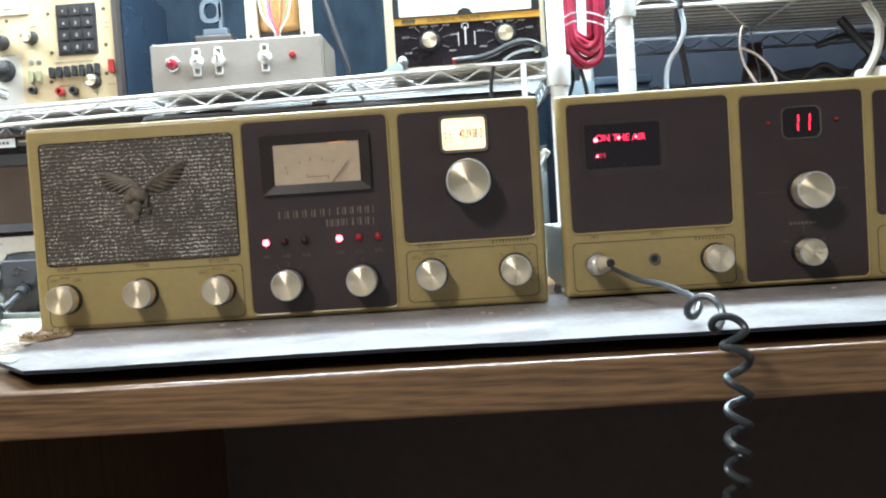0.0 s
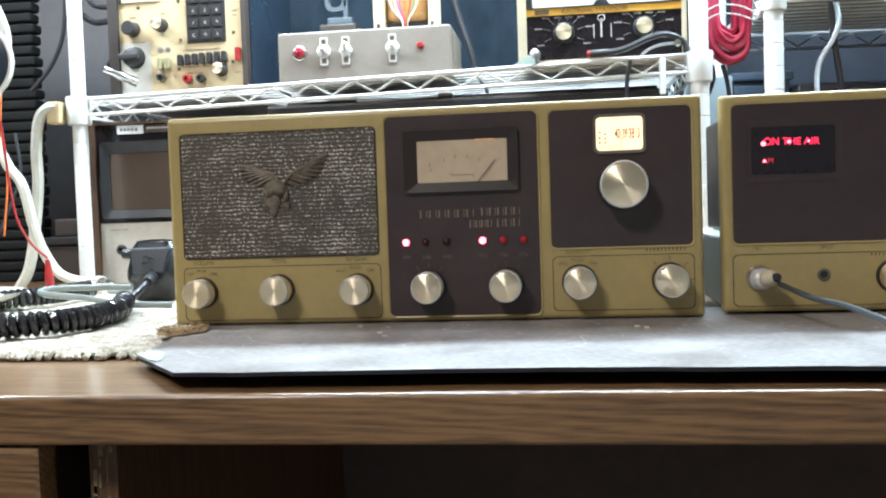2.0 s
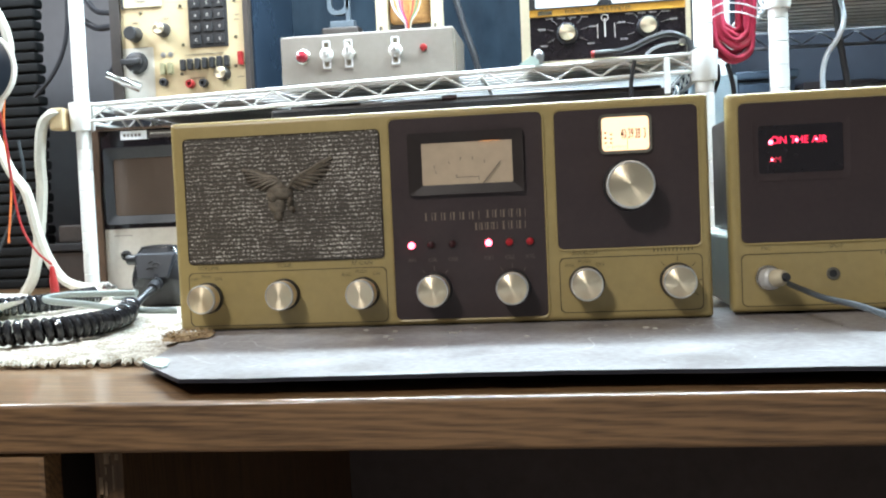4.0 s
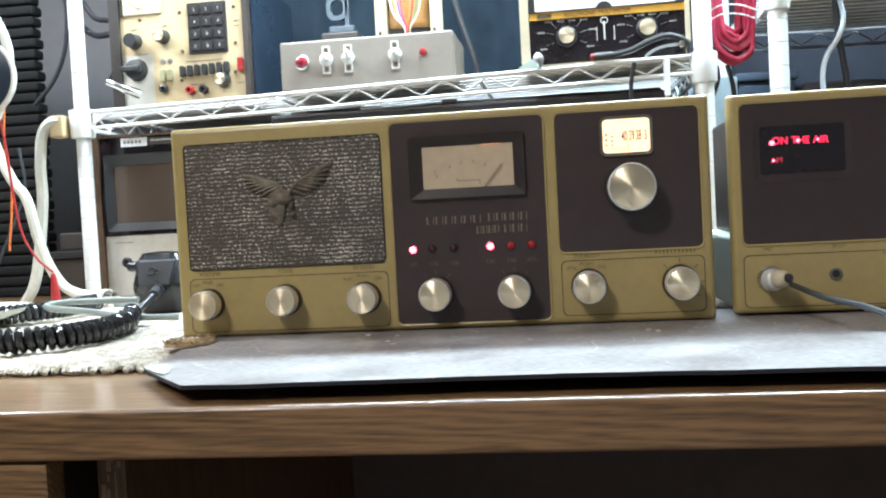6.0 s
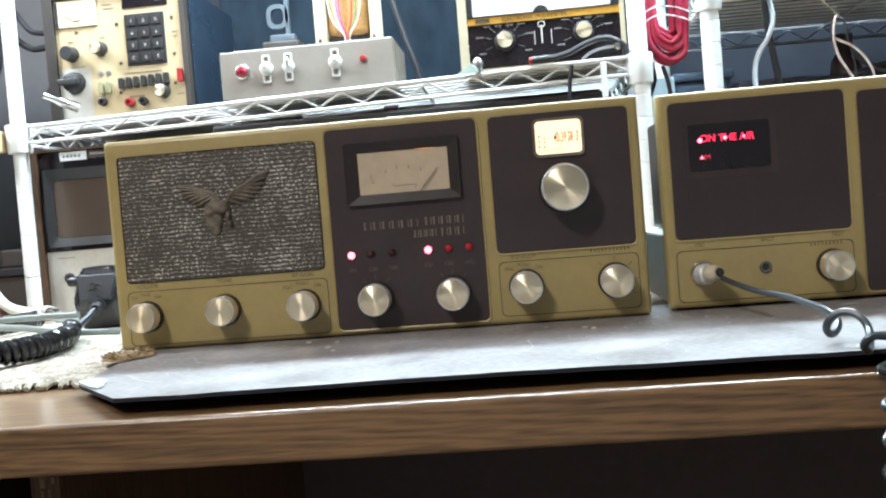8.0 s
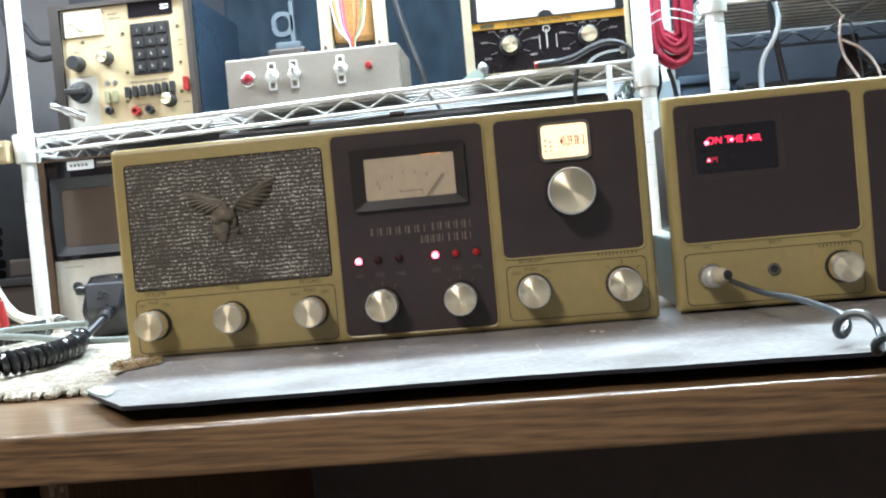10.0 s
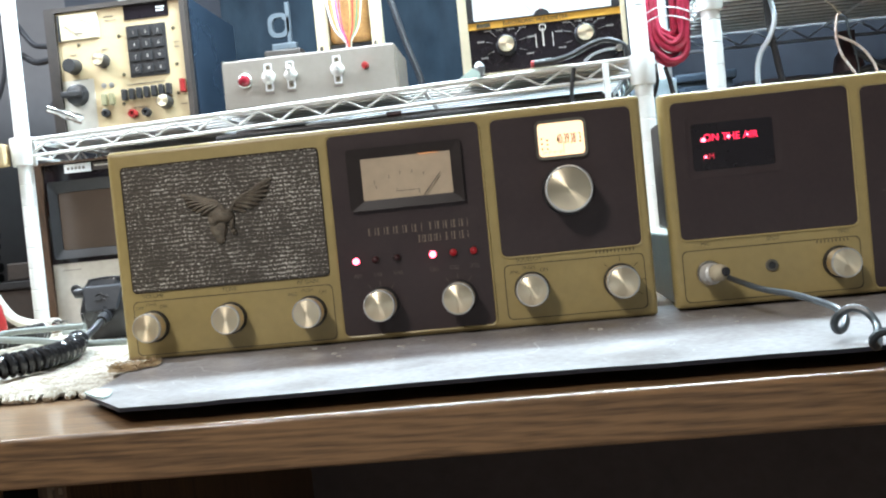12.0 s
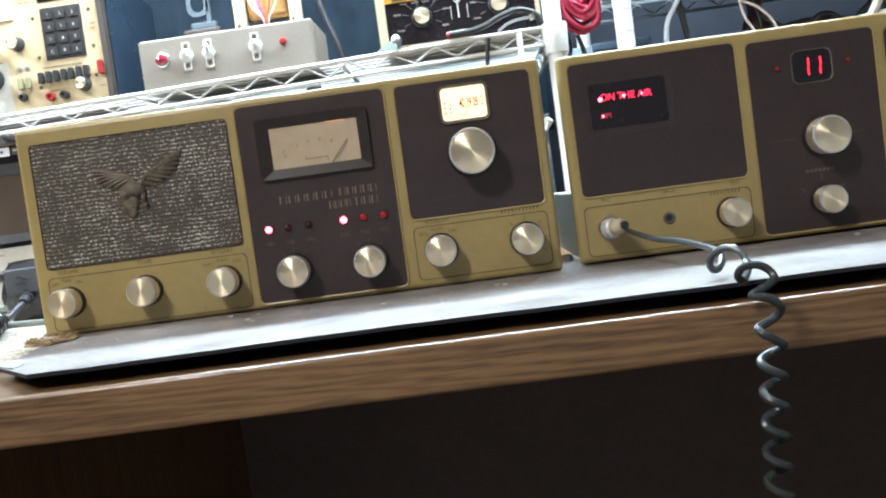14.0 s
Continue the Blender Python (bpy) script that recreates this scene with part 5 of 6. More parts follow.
def build_probe():
    d = thing("test_probe", (0.18, 0.40, 1.0), "black test lead with red tip lying on the shelf edge", "test probe")
    part("lead", tube([(0.150, 0.402, 1.0045), (0.172, 0.400, 1.0085), (0.192, 0.398, 1.0165), (0.210, 0.398, 1.0215), (0.224, 0.400, 1.0195), (0.236, 0.405, 1.0120), (0.2385, 0.412, 1.002)], 0.0034, 8), RUBBER, d, "glossy black lead", True)
    part("grip", tube([(0.132, 0.404, 1.0045), (0.141, 0.403, 1.0045), (0.152, 0.402, 1.0050)], 0.0048, 10), BLACK, d, "", True)
    part("tip", tube([(0.128, 0.404, 1.0045), (0.133, 0.404, 1.0045)], 0.0042, 10, 1), REDP, d, "red tip", True)
    part("second_lead", tube([(0.188, 0.400, 1.000), (0.197, 0.398, 1.006), (0.210, 0.398, 1.010), (0.224, 0.401, 1.0115), (0.229, 0.404, 1.0118)], 0.0016, 6), CABLEB, d, "thin pale lead", True)
    part("clip", lathe([(0.0035, 0), (0.0045, 0.003), (0.0035, 0.008), (0, 0.009)], out(0.228, 0.404, 1.0115), 14), CHROME, d, "", True)
    clip = thing("bulldog_clip", (0.0665, 0.4065, shelf_z(0.0665) + 0.002), "small steel ball clip with a pale green paper flag", "clip")
    part("ball", lathe([(0, 0), (0.0045, 0.001), (0.0058, 0.006), (0.0066, 0.011), (0.0050, 0.0155), (0.002, 0.018), (0, 0.0183)], pose(0.0690, 0.4065, shelf_z(0.0665) + 0.002), 18), STEEL, clip, "dull steel ball", True)
    part("flag", plate([(0.0450, shelf_z(0.0665) + 0.0015), (0.0700, shelf_z(0.0665) + 0.0015), (0.0690, shelf_z(0.0665) + 0.0070), (0.0610, shelf_z(0.0665) + 0.0125)], 0.4000, 0.4008, 0.0002), JAR, clip, "pale green paper flag")


build_probe()
lead_thing("drooping_cable", [(0.176, 0.404, 0.995), (0.172, 0.404, 0.975), (0.171, 0.404, 0.955), (0.170, 0.402, 0.92)], 0.0024, RUBBER, "black cable hanging below the shelf edge")
single("white_clip", box(0.2075, 0.2140, 0.396, 0.402, 0.955, 0.995, 0.001), POST, "white plastic hook clipped to the shelf edge", "hook")
amp = thing("amplifier", (-0.05, 0.58, BAY), "black steel amplifier case standing under the wire shelf", "amplifier")
part("case", box(-0.262, 0.222, 0.445, 0.72, BAY + 0.005, 0.9680, 0.003), CASE, amp)
part("top_cover", box(-0.255, 0.216, 0.505, 0.715, 0.9683, 0.9785, 0.003), CASE, amp)
part("front", box(-0.258, 0.218, 0.4415, 0.4445, BAY + 0.010, 0.965, 0.001), BLACK, amp)
for fx in (-0.24, 0.20):
    for fy in (0.50, 0.70):
        part("foot", lathe([(0, 0), (0.009, 0), (0.010, 0.005), (0, 0.005)], pose(fx, fy, BAY), 14), RUBBER, amp)
rod = thing("soldering_iron", (-0.09, 0.455, 0.9682), "thin steel soldering iron with brown handle end", "soldering iron")
part("shaft", tube([(-0.150, 0.452, 0.9697), (-0.10, 0.454, 0.9700), (-0.048, 0.456, 0.9716)], 0.0015, 8), STEEL, rod, "", True)
part("handle", tube([(-0.050, 0.456, 0.9716), (-0.041, 0.456, 0.9718), (-0.032, 0.456, 0.9716)], 0.0036, 10, 4), BOTTLE, rod, "brown handle end", True)

# ---------------------------------------------------------------- oscilloscope under the shelf


def build_scope():
    x0, x1, y, z0, z1 = -0.5000, -0.2700, 0.455, BAY + 0.0035, 0.9580
    d = thing("oscilloscope", (-0.38, 0.55, z0), "walnut-cased oscilloscope with dark screen under the shelf", "oscilloscope")
    part("case", box(x0, x1, y + 0.001, y + 0.27, z0, z1, 0.002), WALNUT, d, "dark walnut-finished case")
    part("case_rim", ring(rrect(x0, x1, z0, z1, 0.002), rrect(x0 + 0.0085, x1 - 0.0085, z0 + 0.002, z1 - 0.003, 0.002), y - 0.006, y + 0.001), WALNUT, d)
    b = part("screen_surround", plate(rrect(x0 + 0.0087, x1 - 0.0087, 0.8305, z1 - 0.0032, 0.002), y - 0.0030, y + 0.001, 0.0006), SMOKED, d, "black screen surround")
    part("screen_frame", ring(rrect(-0.4845, -0.2850, 0.8360, 0.9330, 0.004), rrect(-0.4740, -0.2950, 0.8465, 0.9190, 0.004), y - 0.0085, y - 0.003, y - 0.005), BLACK, b, "raised black screen frame")
    part("screen", plate(rrect(-0.4740, -0.2950, 0.8465, 0.9190, 0.004), y - 0.0040, y - 0.003, 0.0005), SCREEN, b, "dull brown-grey screen glass")
    part("label_plate", box(-0.4620, -0.4270, y - 0.0040, y - 0.0030, 0.9425, 0.9535), WHITE, b, "white paper label")
    bars("lettering_bars", -0.4580, -0.4330, 0.9480, 0.0035, y - 0.0043, DIM_INK, b, letter=0.005)
    part("name_plate", box(-0.4250, -0.3650, y - 0.0038, y - 0.0030, 0.9435, 0.9530), CASE, b)
    bars("lettering_bars", -0.4220, -0.3700, 0.9490, 0.0022, y - 0.0041, OFFWHITE, b, letter=0.0026)
    p = part("control_panel", plate(rrect(x0 + 0.0087, x1 - 0.0087, z0 + 0.0022, 0.8300, 0.0015), y - 0.0020, y + 0.001, 0.0005), OFFWHITE, d, "off-white control panel")
    part("jack", lathe([(0.0065, 0), (0.0065, 0.003), (0.005, 0.004), (0.003, 0.004), (0.003, 0.001), (0, 0.001)], out(-0.4635, y - 0.002, 0.7960), 18), BLACK, p, "", True)
    bars("lettering_bars", -0.478, -0.455, 0.8215, 0.0012, y - 0.0023, DIM_INK, p, letter=0.003)


build_scope()

# ---------------------------------------------------------------- hand microphone


def build_mic():
    d = thing("hand_microphone", (-0.316, 0.225, 0.75), "black plastic hand microphone standing on the rug", "microphone")
    y = 0.21
    bm = bmesh.new()
    def front(z):
        return (z - 0.75) * 0.30 if z > 0.780 else 0.009 + (0.780 - z) * 0.42

    secs = ((0.7515, 0.0240, 0.022), (0.755, 0.0262, 0.026), (0.762, 0.0272, 0.028), (0.772, 0.0276, 0.031), (0.778, 0.0274, 0.033), (0.783, 0.0268, 0.033), (0.792, 0.0254, 0.031), (0.801, 0.0240, 0.028), (0.8065, 0.0228, 0.025), (0.8100, 0.0208, 0.021), (0.8122, 0.0180, 0.016))
    rows = []
    for z, hw, dp in secs:
        o = []
        for px, pz in rrect(-hw, hw, 0, dp, min(0.0125, dp * 0.47), 7):
            o.append(bm.verts.new((-0.3210 + px, y + pz + front(z) + (0.0022 if z > 0.808 else 0.0), z)))
        rows.append(o)
    for a, b in zip(rows, rows[1:]):
        for i in range(len(a)):
            bm.faces.new((a[i], a[(i + 1) % len(a)], b[(i + 1) % len(a)], b[i]))
    bm.faces.new(rows[-1])
    bm.faces.new(list(reversed(rows[0])))
    body = part("body", bm, MICBLK, d, "glossy black plastic shell", True)
    for k in range(9):
        x = -0.3375 + 0.0040 * k
        rise = 0.0012 * (1 - ((k - 4) / 4.0) ** 2)
        part("rib", box(x, x + 0.0021, y + 0.0205, y + 0.038, 0.8090, 0.8127 + rise, 0.0008), BLACK, body)
    bm = plate([(-0.3375, 0.7815), (-0.3350, 0.7800), (-0.3065, 0.7800), (-0.3040, 0.7815), (-0.2995, 0.8035), (-0.3010, 0.8060), (-0.3405, 0.8060), (-0.3420, 0.8035)], y - 0.0016, y + 0.010, 0.0018)
    for v in bm.verts:
        v.co.y += (v.co.z - 0.75) * 0.30
    part("faceplate", bm, MICFACE, body, "satin grey-black faceplate")
    bm = bmesh.new()
    for dx, dz, w in ((-0.002, 0.0030, 0.0042), (0.003, 0.0010, 0.0048), (-0.0035, -0.0030, 0.0036), (0.0012, -0.0022, 0.0040)):
        zc = 0.7940 + dz
        yc = y - 0.0018 + (zc - 0.75) * 0.30
        tube([(-0.3205 + dx - w, yc, zc - 0.0012), (-0.3205 + dx, yc, zc + 0.0010), (-0.3205 + dx + w * 0.8, yc, zc - 0.0010)], 0.0008, 5, 4, bm)
    part("badge", bm, BLACK, body, "small plain dark badge shape")
    sr = part("strain_relief", tube([(-0.3165, 0.228, 0.7765), (-0.3160, 0.214, 0.7750), (-0.3150, 0.204, 0.7715)], 0.0056, 14), RUBBER, d, "", True)
    part("relief_ring", tube([(-0.3161, 0.2165, 0.7753), (-0.3160, 0.2135, 0.7748)], 0.0068, 14, 0), RUBBER, sr, "", True)
    part("side_button", lathe([(0, 0.010), (0.0042, 0.010), (0.0052, 0.008), (0.0052, 0)], pose(-0.3450, y + 0.026, 0.7995, 0, -90, 0), 16), BLACK, d, "round black side knob", True)
    # cord: straight lead, then the coil lying on the rug
    part("lead", tube([(-0.315, 0.205, 0.772), (-0.3171, 0.1898, 0.765), (-0.3193, 0.1731, 0.758), (-0.3137, 0.1539, 0.758), (-0.3077, 0.1424, 0.76)], 0.0034, 8), RUBBER, d, "", True)
    line = [(-0.3082, 0.1411, 0.7605), (-0.2952, 0.1104, 0.7605), (-0.2767, 0.064, 0.7605), (-0.2734, 0.014, 0.7605), (-0.2899, -0.02, 0.7605), (-0.3284, -0.038, 0.7605), (-0.3834, -0.044, 0.7605), (-0.4714, -0.031, 0.7605), (-0.5594, 0.024, 0.7605)]
    part("coiled_cord", tube(helix(line, 0.0068, 0.0064, per=14), 0.0030, 8, 0), CORDBLK, d, "glossy black coiled cord", True)
    line = [(-0.5594, 0.024, 0.762), (-0.5264, 0.104, 0.762), (-0.4579, 0.1488, 0.762), (-0.4184, 0.1936, 0.762), (-0.41, 0.27, 0.762)]
    part("coiled_cord", tube(helix(line, 0.0066, 0.0062, per=14), 0.0029, 8, 0), CORDBLK, d, "glossy black coiled cord", True)


build_mic()

# ---------------------------------------------------------------- cables and clutter beside the left post
lead_thing("ivory_cable", [(-0.506, 0.395, 0.9735), (-0.520, 0.392, 0.972), (-0.532, 0.392, 0.958), (-0.539, 0.395, 0.92), (-0.542, 0.40, 0.88), (-0.550, 0.40, 0.82), (-0.560, 0.40, 0.777), (-0.575, 0.40, 0.753)], 0.0068, CABLEW, "thick ivory cable hanging beside the white post")
lead_thing("ivory_cable", [(-0.60, 0.36, 1.02), (-0.575, 0.36, 0.95), (-0.556, 0.36, 0.905), (-0.538, 0.36, 0.879), (-0.5265, 0.36, 0.83), (-0.513, 0.36, 0.795), (-0.495, 0.36, 0.772), (-0.470, 0.36, 0.763), (-0.452, 0.362, 0.7615)], 0.0062, CABLEW, "ivory cable sweeping down to the desk")
lead_thing("ivory_cable", [(-0.575, 0.33, 1.13), (-0.545, 0.33, 1.09), (-0.530, 0.33, 1.05), (-0.536, 0.33, 1.01), (-0.56, 0.33, 0.95)], 0.0055, CABLEW, "ivory cable hanging beside the dark disc")
single("tape_strap", box(-0.5205, -0.503, 0.388, 0.405, 0.9530, 0.9800, 0.003), BEIGE, "beige tape strap on the shelf collar", "strap")
w = thing("red_test_lead", (-0.50, 0.33, 0.76), "thin red test lead with a red plug", "test lead")
part("lead", tube([(-0.552, 0.33, 1.00), (-0.541, 0.33, 0.940), (-0.536, 0.33, 0.885), (-0.528, 0.33, 0.839), (-0.512, 0.33, 0.810), (-0.4935, 0.33, 0.7935)], 0.0014, 6), REDP, w, "", True)
part("plug", lathe([(0, 0), (0.0040, 0.0005), (0.0050, 0.006), (0.0048, 0.018), (0.0036, 0.026), (0.0024, 0.036), (0, 0.037)], pose(-0.4915, 0.33, 0.7555, 0, -4, 0), 14), REDP, w, "tapered red banana plug", True)
lead_thing("orange_wire", [(-0.545, 0.345, 1.02), (-0.552, 0.345, 0.95), (-0.547, 0.345, 0.89), (-0.555, 0.345, 0.82)], 0.0012, ORANGE, "thin orange wire hanging down")
lead_thing("grey_patch_cable", [(-0.262, 0.14, 0.7555), (-0.300, 0.125, 0.759), (-0.345, 0.130, 0.765), (-0.385, 0.140, 0.768), (-0.398, 0.155, 0.770), (-0.385, 0.168, 0.771), (-0.345, 0.165, 0.7715), (-0.310, 0.160, 0.7715)], 0.0030, PATCH, "grey patch cable looped over the coiled cord")
lead_thing("grey_patch_cable", [(-0.405, 0.30, 0.756), (-0.35, 0.27, 0.756), (-0.29, 0.245, 0.756), (-0.235, 0.24, 0.756), (-0.20, 0.26, 0.756)], 0.0030, PATCH, "grey patch cable lying behind the microphone")
c = thing("cable_plug", (-0.43, 0.30, 0.76), "nickel cable plug on the ivory cable", "plug")
part("barrel", lathe([(0, 0), (0.006, 0), (0.0065, 0.004), (0.0065, 0.018), (0.005, 0.021), (0.005, 0.036), (0, 0.037)], pose(-0.452, 0.362, 0.7620, 0, 90, -40), 16), CHROME, c, "", True)
part("sleeve", lathe([(0.0068, 0.003), (0.0078, 0.004), (0.0078, 0.016), (0.0068, 0.017)], pose(-0.452, 0.362, 0.7620, 0, 90, -40), 12), OFFWHITE, c, "", True)
single("white_dish", lathe([(0, 0.0), (0.05, 0.0), (0.075, 0.004), (0.092, 0.010), (0.095, 0.014), (0.088, 0.012), (0.07, 0.006), (0, 0.004)], pose(-0.520, 0.15, 0.7545), 40), OFFWHITE, "shallow white dish on the rug", "dish", smooth=True)
c = thing("round_speaker", (-0.55, 0.30, 1.0), "dark blue disc with a pale rim", "disc")
part("face", lathe([(0, 0.004), (0.030, 0.003), (0.041, 0.0)], out(-0.5485, 0.30, 1.0150), 36), NAVY, c, "", True)
part("rim", lathe([(0.041, -0.004), (0.0435, -0.004), (0.0435, 0.003), (0.041, 0.0035)], out(-0.5485, 0.30, 1.0150), 36), OFFWHITE, c, "", True)
part("bracket", box(-0.60, -0.585, 0.303, 0.315, 1.0, 1.03), STEEL, c)


def build_ribbed_stack():
    d = thing("tray_stack", (-0.74, 0.70, BAY), "stack of black ribbed plastic trays against the wall", "tray stack")
    z = BAY + 0.001
    for k in range(30):
        bm = box(-0.86, -0.658 + 0.004 * ((k * 7) % 3 - 1) * 0.4, 0.60, 0.625, z, z + 0.0138, 0.0052, segments=3)
        part("tray", bm, DARKRIB, d)
        z += 0.0157
    part("back_sheet", box(-0.85, -0.668, 0.612, 0.624, BAY + 0.001, z - 0.003), CASE, d)


build_ribbed_stack()
lead_thing("black_cable", [(-0.60, 0.60, 1.20), (-0.565, 0.58, 1.155), (-0.545, 0.57, 1.135), (-0.52, 0.57, 1.130), (-0.47, 0.60, 1.125)], 0.004, RUBBER, "black cable drooping behind the post")
lead_thing("black_cable", [(-0.615, 0.60, 1.20), (-0.59, 0.59, 1.145), (-0.555, 0.58, 1.115), (-0.52, 0.57, 1.112), (-0.47, 0.60, 1.118)], 0.0045, RUBBER, "black cable drooping behind the post")
lead_thing("black_cable", [(-0.585, 0.56, 1.20), (-0.583, 0.56, 1.14), (-0.590, 0.56, 1.09), (-0.61, 0.56, 1.05), (-0.64, 0.56, 1.02)], 0.003, RUBBER, "thin black cable hanging by the tray stack")
lead_thing("black_cable", [(-0.545, 0.60, 1.055), (-0.528, 0.60, 1.085), (-0.505, 0.60, 1.115)], 0.0025, RUBBER, "short black cable end")
lead_thing("black_cable", [(-0.60, 0.45, 0.95), (-0.595, 0.45, 0.90), (-0.61, 0.45, 0.86), (-0.64, 0.45, 0.80), (-0.65, 0.45, 0.752)], 0.002, CABLEG, "thin grey cable hanging near the trays")
d = thing("equipment_rack", (-0.57, 0.7, BAY), "low black equipment boxes stacked behind the post", "equipment")
part("body", box(-0.645, -0.515, 0.58, 0.78, BAY + 0.001, 0.800, 0.003), CASE, d)
part("lid", box(-0.65, -0.51, 0.575, 0.785, 0.801, 0.812, 0.002), BLACK, d)
part("upper_body", box(-0.64, -0.52, 0.60, 0.78, 0.8125, 0.838, 0.003), CASE, d)

# ---------------------------------------------------------------- behind the shelves


def build_sheet():
    bm = bmesh.new()
    nx, nz = 70, 34
    rows = []
    for j in range(nz + 1):
        z = 0.90 + 0.55 * j / nz
        row = []
        for i in range(nx + 1):
            x = -0.33 + 0.60 * i / nx
            yy = 0.735 + 0.012 * noise.noise(Vector((x * 12, z * 2, 0))) + 0.006 * noise.noise(Vector((x * 30, z * 5, 3)))
            row.append(bm.verts.new((x, yy, z)))
        rows.append(row)
    for a, b in zip(rows, rows[1:]):
        for i in range(nx):
            bm.faces.new((a[i], a[i + 1], b[i + 1], b[i]))
    ob = single("blue_sheet", bm, BLUECLOTH, "blue plastic sheet hanging behind the instruments", "sheet", smooth=True)
    so = ob.modifiers.new("thickness", "SOLIDIFY")
    so.thickness = 0.002


build_sheet()
c = thing("cable_clamp", (-0.207, 0.60, 1.12), "grey metal lamp clamp behind the control box", "clamp")
part("ring", ring(rrect(-0.2230, -0.1930, 1.1120, 1.1460, 0.012), rrect(-0.2170, -0.1990, 1.1180, 1.1400, 0.008), 0.60, 0.608), DIMGREY, c)
part("stem", box(-0.1975, -0.1915, 0.600, 0.608, 1.098, 1.160, 0.001), DIMGREY, c)
part("foot", box(-0.2200, -0.1850, 0.598, 0.612, 1.094, 1.104, 0.002), DIMGREY, c)
part("base", box(-0.2300, -0.1780, 0.590, 0.625, shelf_z(-0.2) + 0.004, 1.094, 0.003), CASE, c)
lead_thing("black_cable", [(-0.062, 0.60, 1.19), (-0.049, 0.60, 1.143), (-0.034, 0.60, 1.085), (-0.019, 0.60, 1.035), (-0.016, 0.60, 1.0)], 0.0045, RUBBER, "thick black cable slanting down behind the box")

# red wire bundle between the two shelf units


def build_bundle():
    d = thing("red_wire_bundle", (0.288, 0.43, 1.0), "bundle of coiled red wire hanging between the shelf posts", "wire bundle")
    rng = random.Random(8)
    for k in range(15):
        f = k / 14
        w = 0.0080 + 0.0165 * ((k + 0.8 * rng.random()) / 15)
        l, r = w * rng.uniform(0.85, 1.1), w * rng.uniform(0.9, 1.15)
        cx = 0.2865 + rng.uniform(-0.002, 0.002)
        low = cx + 0.004 + rng.uniform(-0.003, 0.004)
        bot = 0.989 + 0.036 * (1 - f) + rng.uniform(-0.004, 0.006)
        y = 0.425 + rng.uniform(-0.010, 0.012)
        part("loop", tube([(cx - l, y, 1.16), (cx - l * 1.06, y + 0.002, 1.08), (cx - l, y, bot + w * 1.3), (low - l * 0.72, y, bot + w * 0.36), (low, y + 0.002, bot), (low + r * 0.62, y, bot + w * 0.32), (cx + r, y, bot + w * 1.2), (cx + r * 1.12, y - 0.002, 1.08), (cx + r, y, 1.16)], 0.0028, 8), REDWIRE, d, "", True)
    for z in (1.048, 1.038):
        part("tie", tube([(0.263, 0.41, z), (0.275, 0.406, z + 0.004), (0.295, 0.406, z + 0.002), (0.313, 0.412, z - 0.004), (0.318, 0.425, z - 0.003)], 0.0008, 6), WIREGREY, d, "thin white wire tie", True)


build_bundle()
lead_thing("black_cable", [(0.272, 0.44, 0.99), (0.273, 0.44, 0.975), (0.268, 0.44, 0.96), (0.262, 0.44, 0.945), (0.258, 0.44, 0.92)], 0.0022, RUBBER, "black cable behind the red bundle")
lead_thing("black_cable", [(0.283, 0.44, 0.99), (0.288, 0.44, 0.970), (0.290, 0.44, 0.95), (0.290, 0.44, 0.92)], 0.0026, RUBBER, "black cable behind the red bundle")
lead_thing("ivory_cable", [(0.2005, 0.30, 0.88), (0.207, 0.29, 0.868), (0.2115, 0.285, 0.872), (0.222, 0.28, 0.885)], 0.0050, CABLEW, "ivory cable seen between the two radios")
lead_thing("black_cable", [(0.200, 0.28, 0.878), (0.208, 0.28, 0.884), (0.222, 0.28, 0.889)], 0.0016, RUBBER, "thin black cable between the two radios")
lead_thing("black_cable", [(0.205, 0.26, 0.842), (0.209, 0.26, 0.856), (0.214, 0.26, 0.870), (0.219, 0.26, 0.879)], 0.0016, CABLEB, "thin pale cable between the two radios")
lead_thing("small_hook", [(0.204, 0.28, 0.812), (0.205, 0.28, 0.822), (0.2095, 0.28, 0.826), (0.213, 0.28, 0.820), (0.213, 0.28, 0.806)], 0.0014, STEEL, "small bent steel hook between the radios", "hook")
single("pale_carton", box(0.268, 0.316, 0.56, 0.66, BAY + 0.001, 0.992, 0.002), PALEBOX, "pale blue carton standing on the desk behind the posts", "carton")

# cables in front of and over the transmitter
lead_thing("pale_blue_cable", [(0.398, 0.415, 1.062), (0.4035, 0.42, 1.046), (0.4060, 0.42, 1.028), (0.3990, 0.42, 1.008), (0.3870, 0.42, 0.990), (0.3820, 0.42, 0.970), (0.3825, 0.42, 0.945), (0.386, 0.42, 0.90)], 0.0029, CABLEB, "pale blue-white cable hanging from the shelf edge")
lead_thing("black_cable", [(0.398, 0.422, 1.058), (0.4010, 0.425, 1.020), (0.4055, 0.425, 0.985), (0.4095, 0.425, 0.955), (0.412, 0.425, 0.90)], 0.0036, RUBBER, "black cable beside the pale one")
lead_thing("twisted_wire", [(0.4775, 0.42, 1.026), (0.4730, 0.42, 1.020), (0.4710, 0.42, 1.000), (0.4750, 0.42, 0.980), (0.4830, 0.42, 0.965), (0.4920, 0.42, 0.945), (0.495, 0.42, 0.90)], 0.0015, COPPER, "twisted tinned wire hanging down", "wire")
lead_thing("twisted_wire", [(0.4725, 0.42, 1.000), (0.4800, 0.42, 0.996), (0.4930, 0.42, 0.988), (0.5060, 0.42, 0.972), (0.5130, 0.42, 0.950), (0.516, 0.42, 0.90)], 0.0015, COPPER, "twisted tinned wire branching off", "wire")
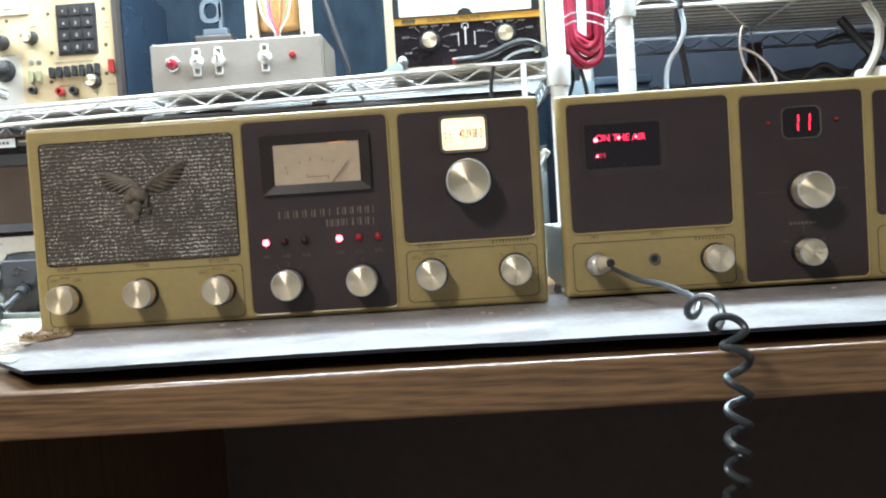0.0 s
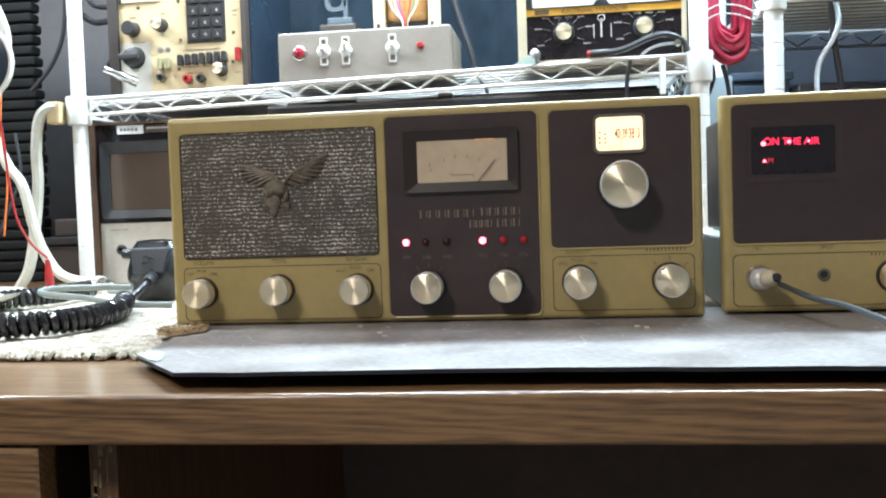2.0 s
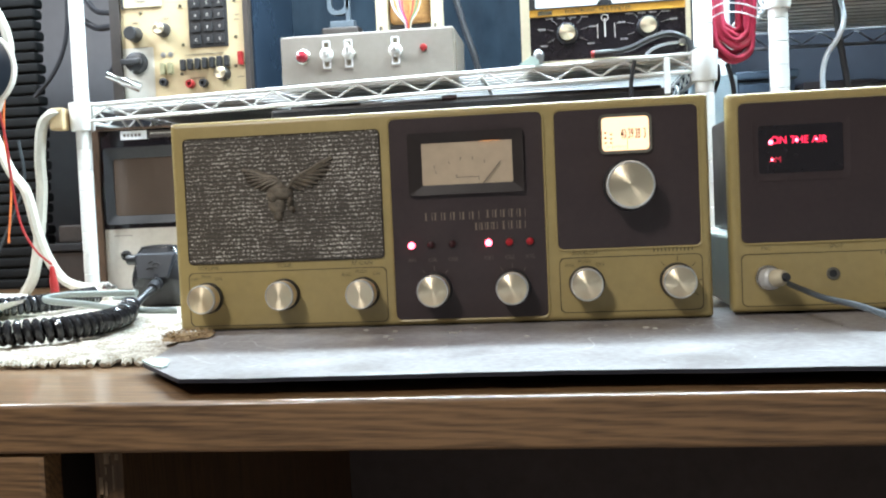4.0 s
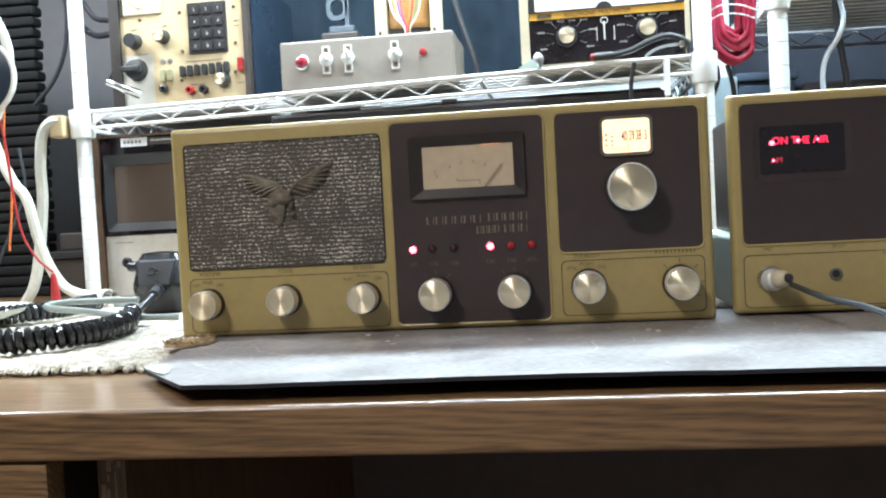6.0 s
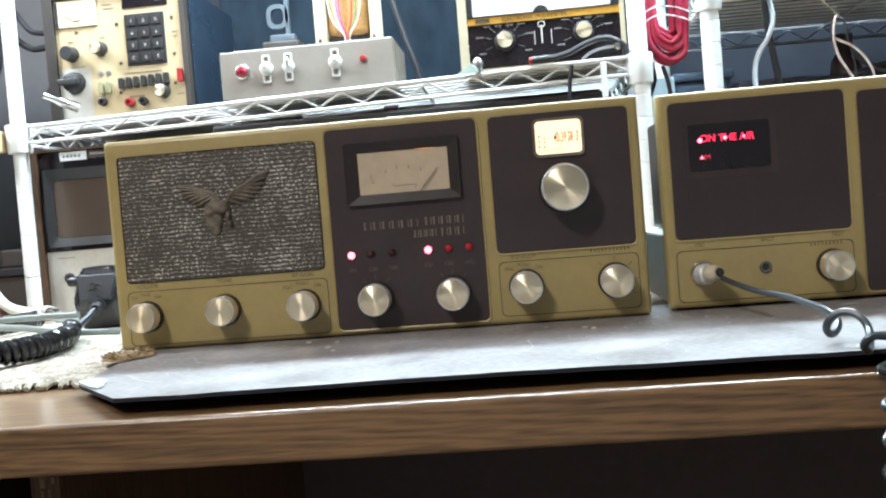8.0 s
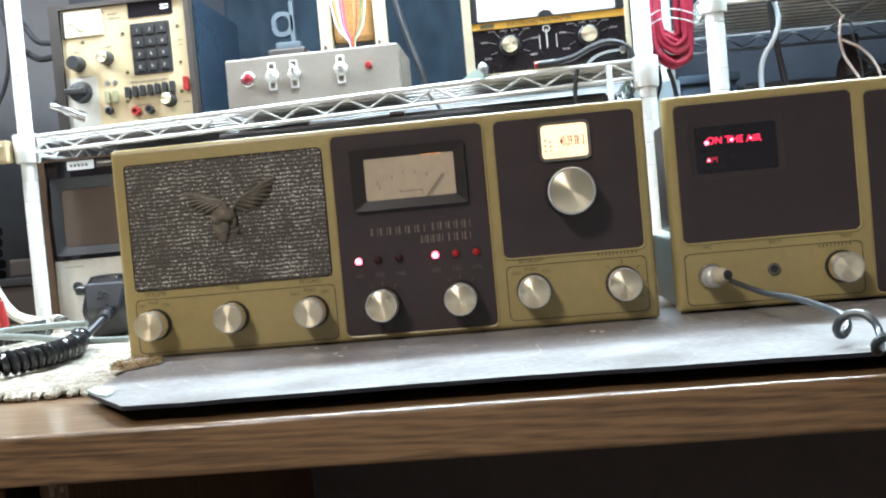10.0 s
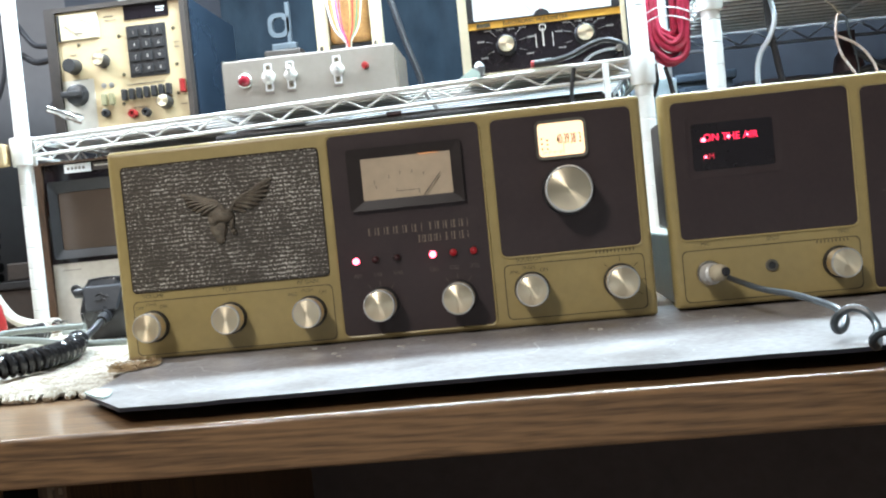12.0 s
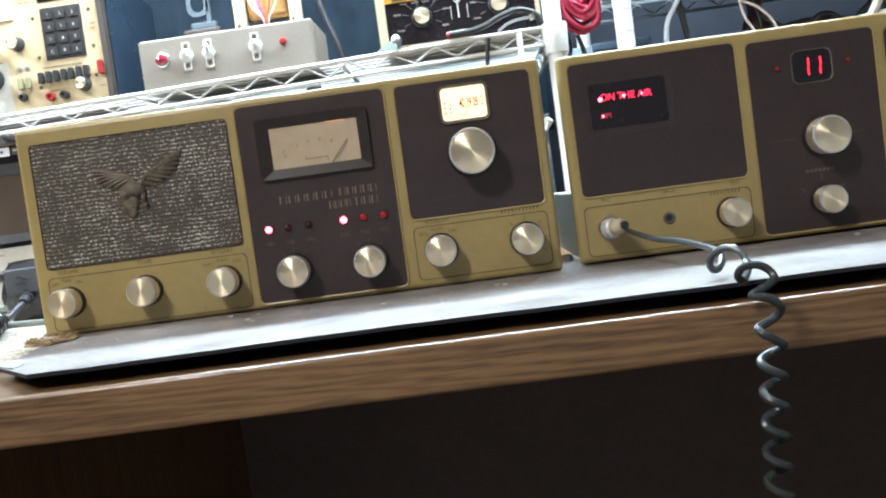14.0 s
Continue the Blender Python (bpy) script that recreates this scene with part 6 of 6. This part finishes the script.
lead_thing("twisted_wire", [(0.4780, 0.425, 1.024), (0.4850, 0.425, 1.020), (0.4880, 0.425, 0.998), (0.4935, 0.425, 0.975), (0.4950, 0.425, 0.945), (0.495, 0.425, 0.90)], 0.0013, CABLEG, "thin dull wire hanging down", "wire")
lead_thing("twisted_wire", [(0.425, 0.405, 1.053), (0.447, 0.405, 1.047), (0.465, 0.41, 1.034), (0.4765, 0.42, 1.025)], 0.0010, CABLEW, "thin wire running from the shelf edge", "wire")
lead_thing("ivory_cable", [(0.612, 0.41, 1.050), (0.6240, 0.42, 1.037), (0.6345, 0.42, 1.018), (0.6345, 0.42, 0.995), (0.6270, 0.42, 0.975), (0.6140, 0.42, 0.953), (0.603, 0.42, 0.92)], 0.0052, CABLEW, "thick ivory cable hanging over the transmitter")
single("cable_tie_knot", box(0.6085, 0.6150, 0.396, 0.408, 1.040, 1.056, 0.002), RUBBER, "black tie holding the ivory cable to the shelf", "cable tie", "cable ties")
single("cable_tie_knot", box(0.3955, 0.4010, 0.396, 0.408, 1.047, 1.063, 0.002), RUBBER, "black tie holding the pale cable to the shelf", "cable tie", "cable ties")
j = thing("plastic_jar", (0.648, 0.445, BAY), "pale green plastic jar behind the transmitter", "jar")
part("body", lathe([(0, 0.001), (0.028, 0.001), (0.03, 0.005), (0.03, 0.200), (0.028, 0.205), (0, 0.205)], pose(0.648, 0.445, BAY), 28), JAR, j, "", True)
part("lid", lathe([(0.0315, 0.205), (0.0315, 0.217), (0.030, 0.220), (0, 0.220)], pose(0.648, 0.445, BAY), 28), OFFWHITE, j, "", True)


def bin_thing(x0, x1, y0, y1, z1, mat, label):
    d = thing("storage_bin", ((x0 + x1) / 2, (y0 + y1) / 2, BAY), label, "storage bin", "storage bins")
    part("body", box(x0, x1, y0, y1, BAY + 0.001, z1, 0.006), mat, d)
    part("rim", box(x0 - 0.004, x1 + 0.004, y0 - 0.004, y1 + 0.004, z1 + 0.0005, z1 + 0.012, 0.003), mat, d)


bin_thing(0.330, 0.404, 0.63, 0.745, 0.992, BINBLUE, "murky blue plastic bin at the back of the desk")
bin_thing(0.414, 0.500, 0.62, 0.745, 0.972, BROWNBIN, "dull brown-grey plastic bin at the back of the desk")
bin_thing(0.600, 0.80, 0.62, 0.745, 0.978, BINBLUE, "wide navy plastic bin under the tangled cables")
single("bottle", lathe([(0, 0.001), (0.018, 0.001), (0.020, 0.004), (0.020, 0.235), (0.017, 0.252), (0.010, 0.262), (0.0105, 0.285), (0, 0.286)], pose(0.545, 0.60, BAY), 24), BOTTLE, "dark maroon plastic bottle standing behind the transmitter", "bottle", smooth=True)
lead_thing("black_cable", [(0.635, 0.53, 1.045), (0.655, 0.53, 1.020), (0.676, 0.53, 0.996), (0.70, 0.53, 0.972), (0.72, 0.54, 0.955)], 0.0060, RUBBER, "thick black cable crossing behind the ivory one")
lead_thing("black_cable", [(0.722, 0.54, 1.048), (0.704, 0.54, 1.020), (0.680, 0.54, 0.998), (0.655, 0.54, 0.975), (0.64, 0.54, 0.950)], 0.0055, RUBBER, "thick black cable crossing behind the ivory one")
lead_thing("black_cable", [(0.610, 0.55, 1.015), (0.65, 0.545, 1.026), (0.69, 0.545, 1.022), (0.74, 0.55, 1.030)], 0.0045, RUBBER, "black cable sagging over the bins")
lead_thing("black_cable", [(0.43, 0.57, 0.952), (0.47, 0.56, 0.968), (0.53, 0.56, 0.972), (0.60, 0.56, 0.985), (0.70, 0.57, 0.975)], 0.0042, RUBBER, "black cable lying across the bins")
lead_thing("black_cable", [(0.54, 0.56, 1.0), (0.58, 0.55, 0.972), (0.62, 0.55, 0.990), (0.66, 0.55, 0.965), (0.72, 0.56, 0.985)], 0.0038, RUBBER, "tangled black cable over the bins")

for ob in bpy.data.objects:
    if ob not in FRONT_THINGS and ob.parent is None:
        ob.location += BAY_SHIFT
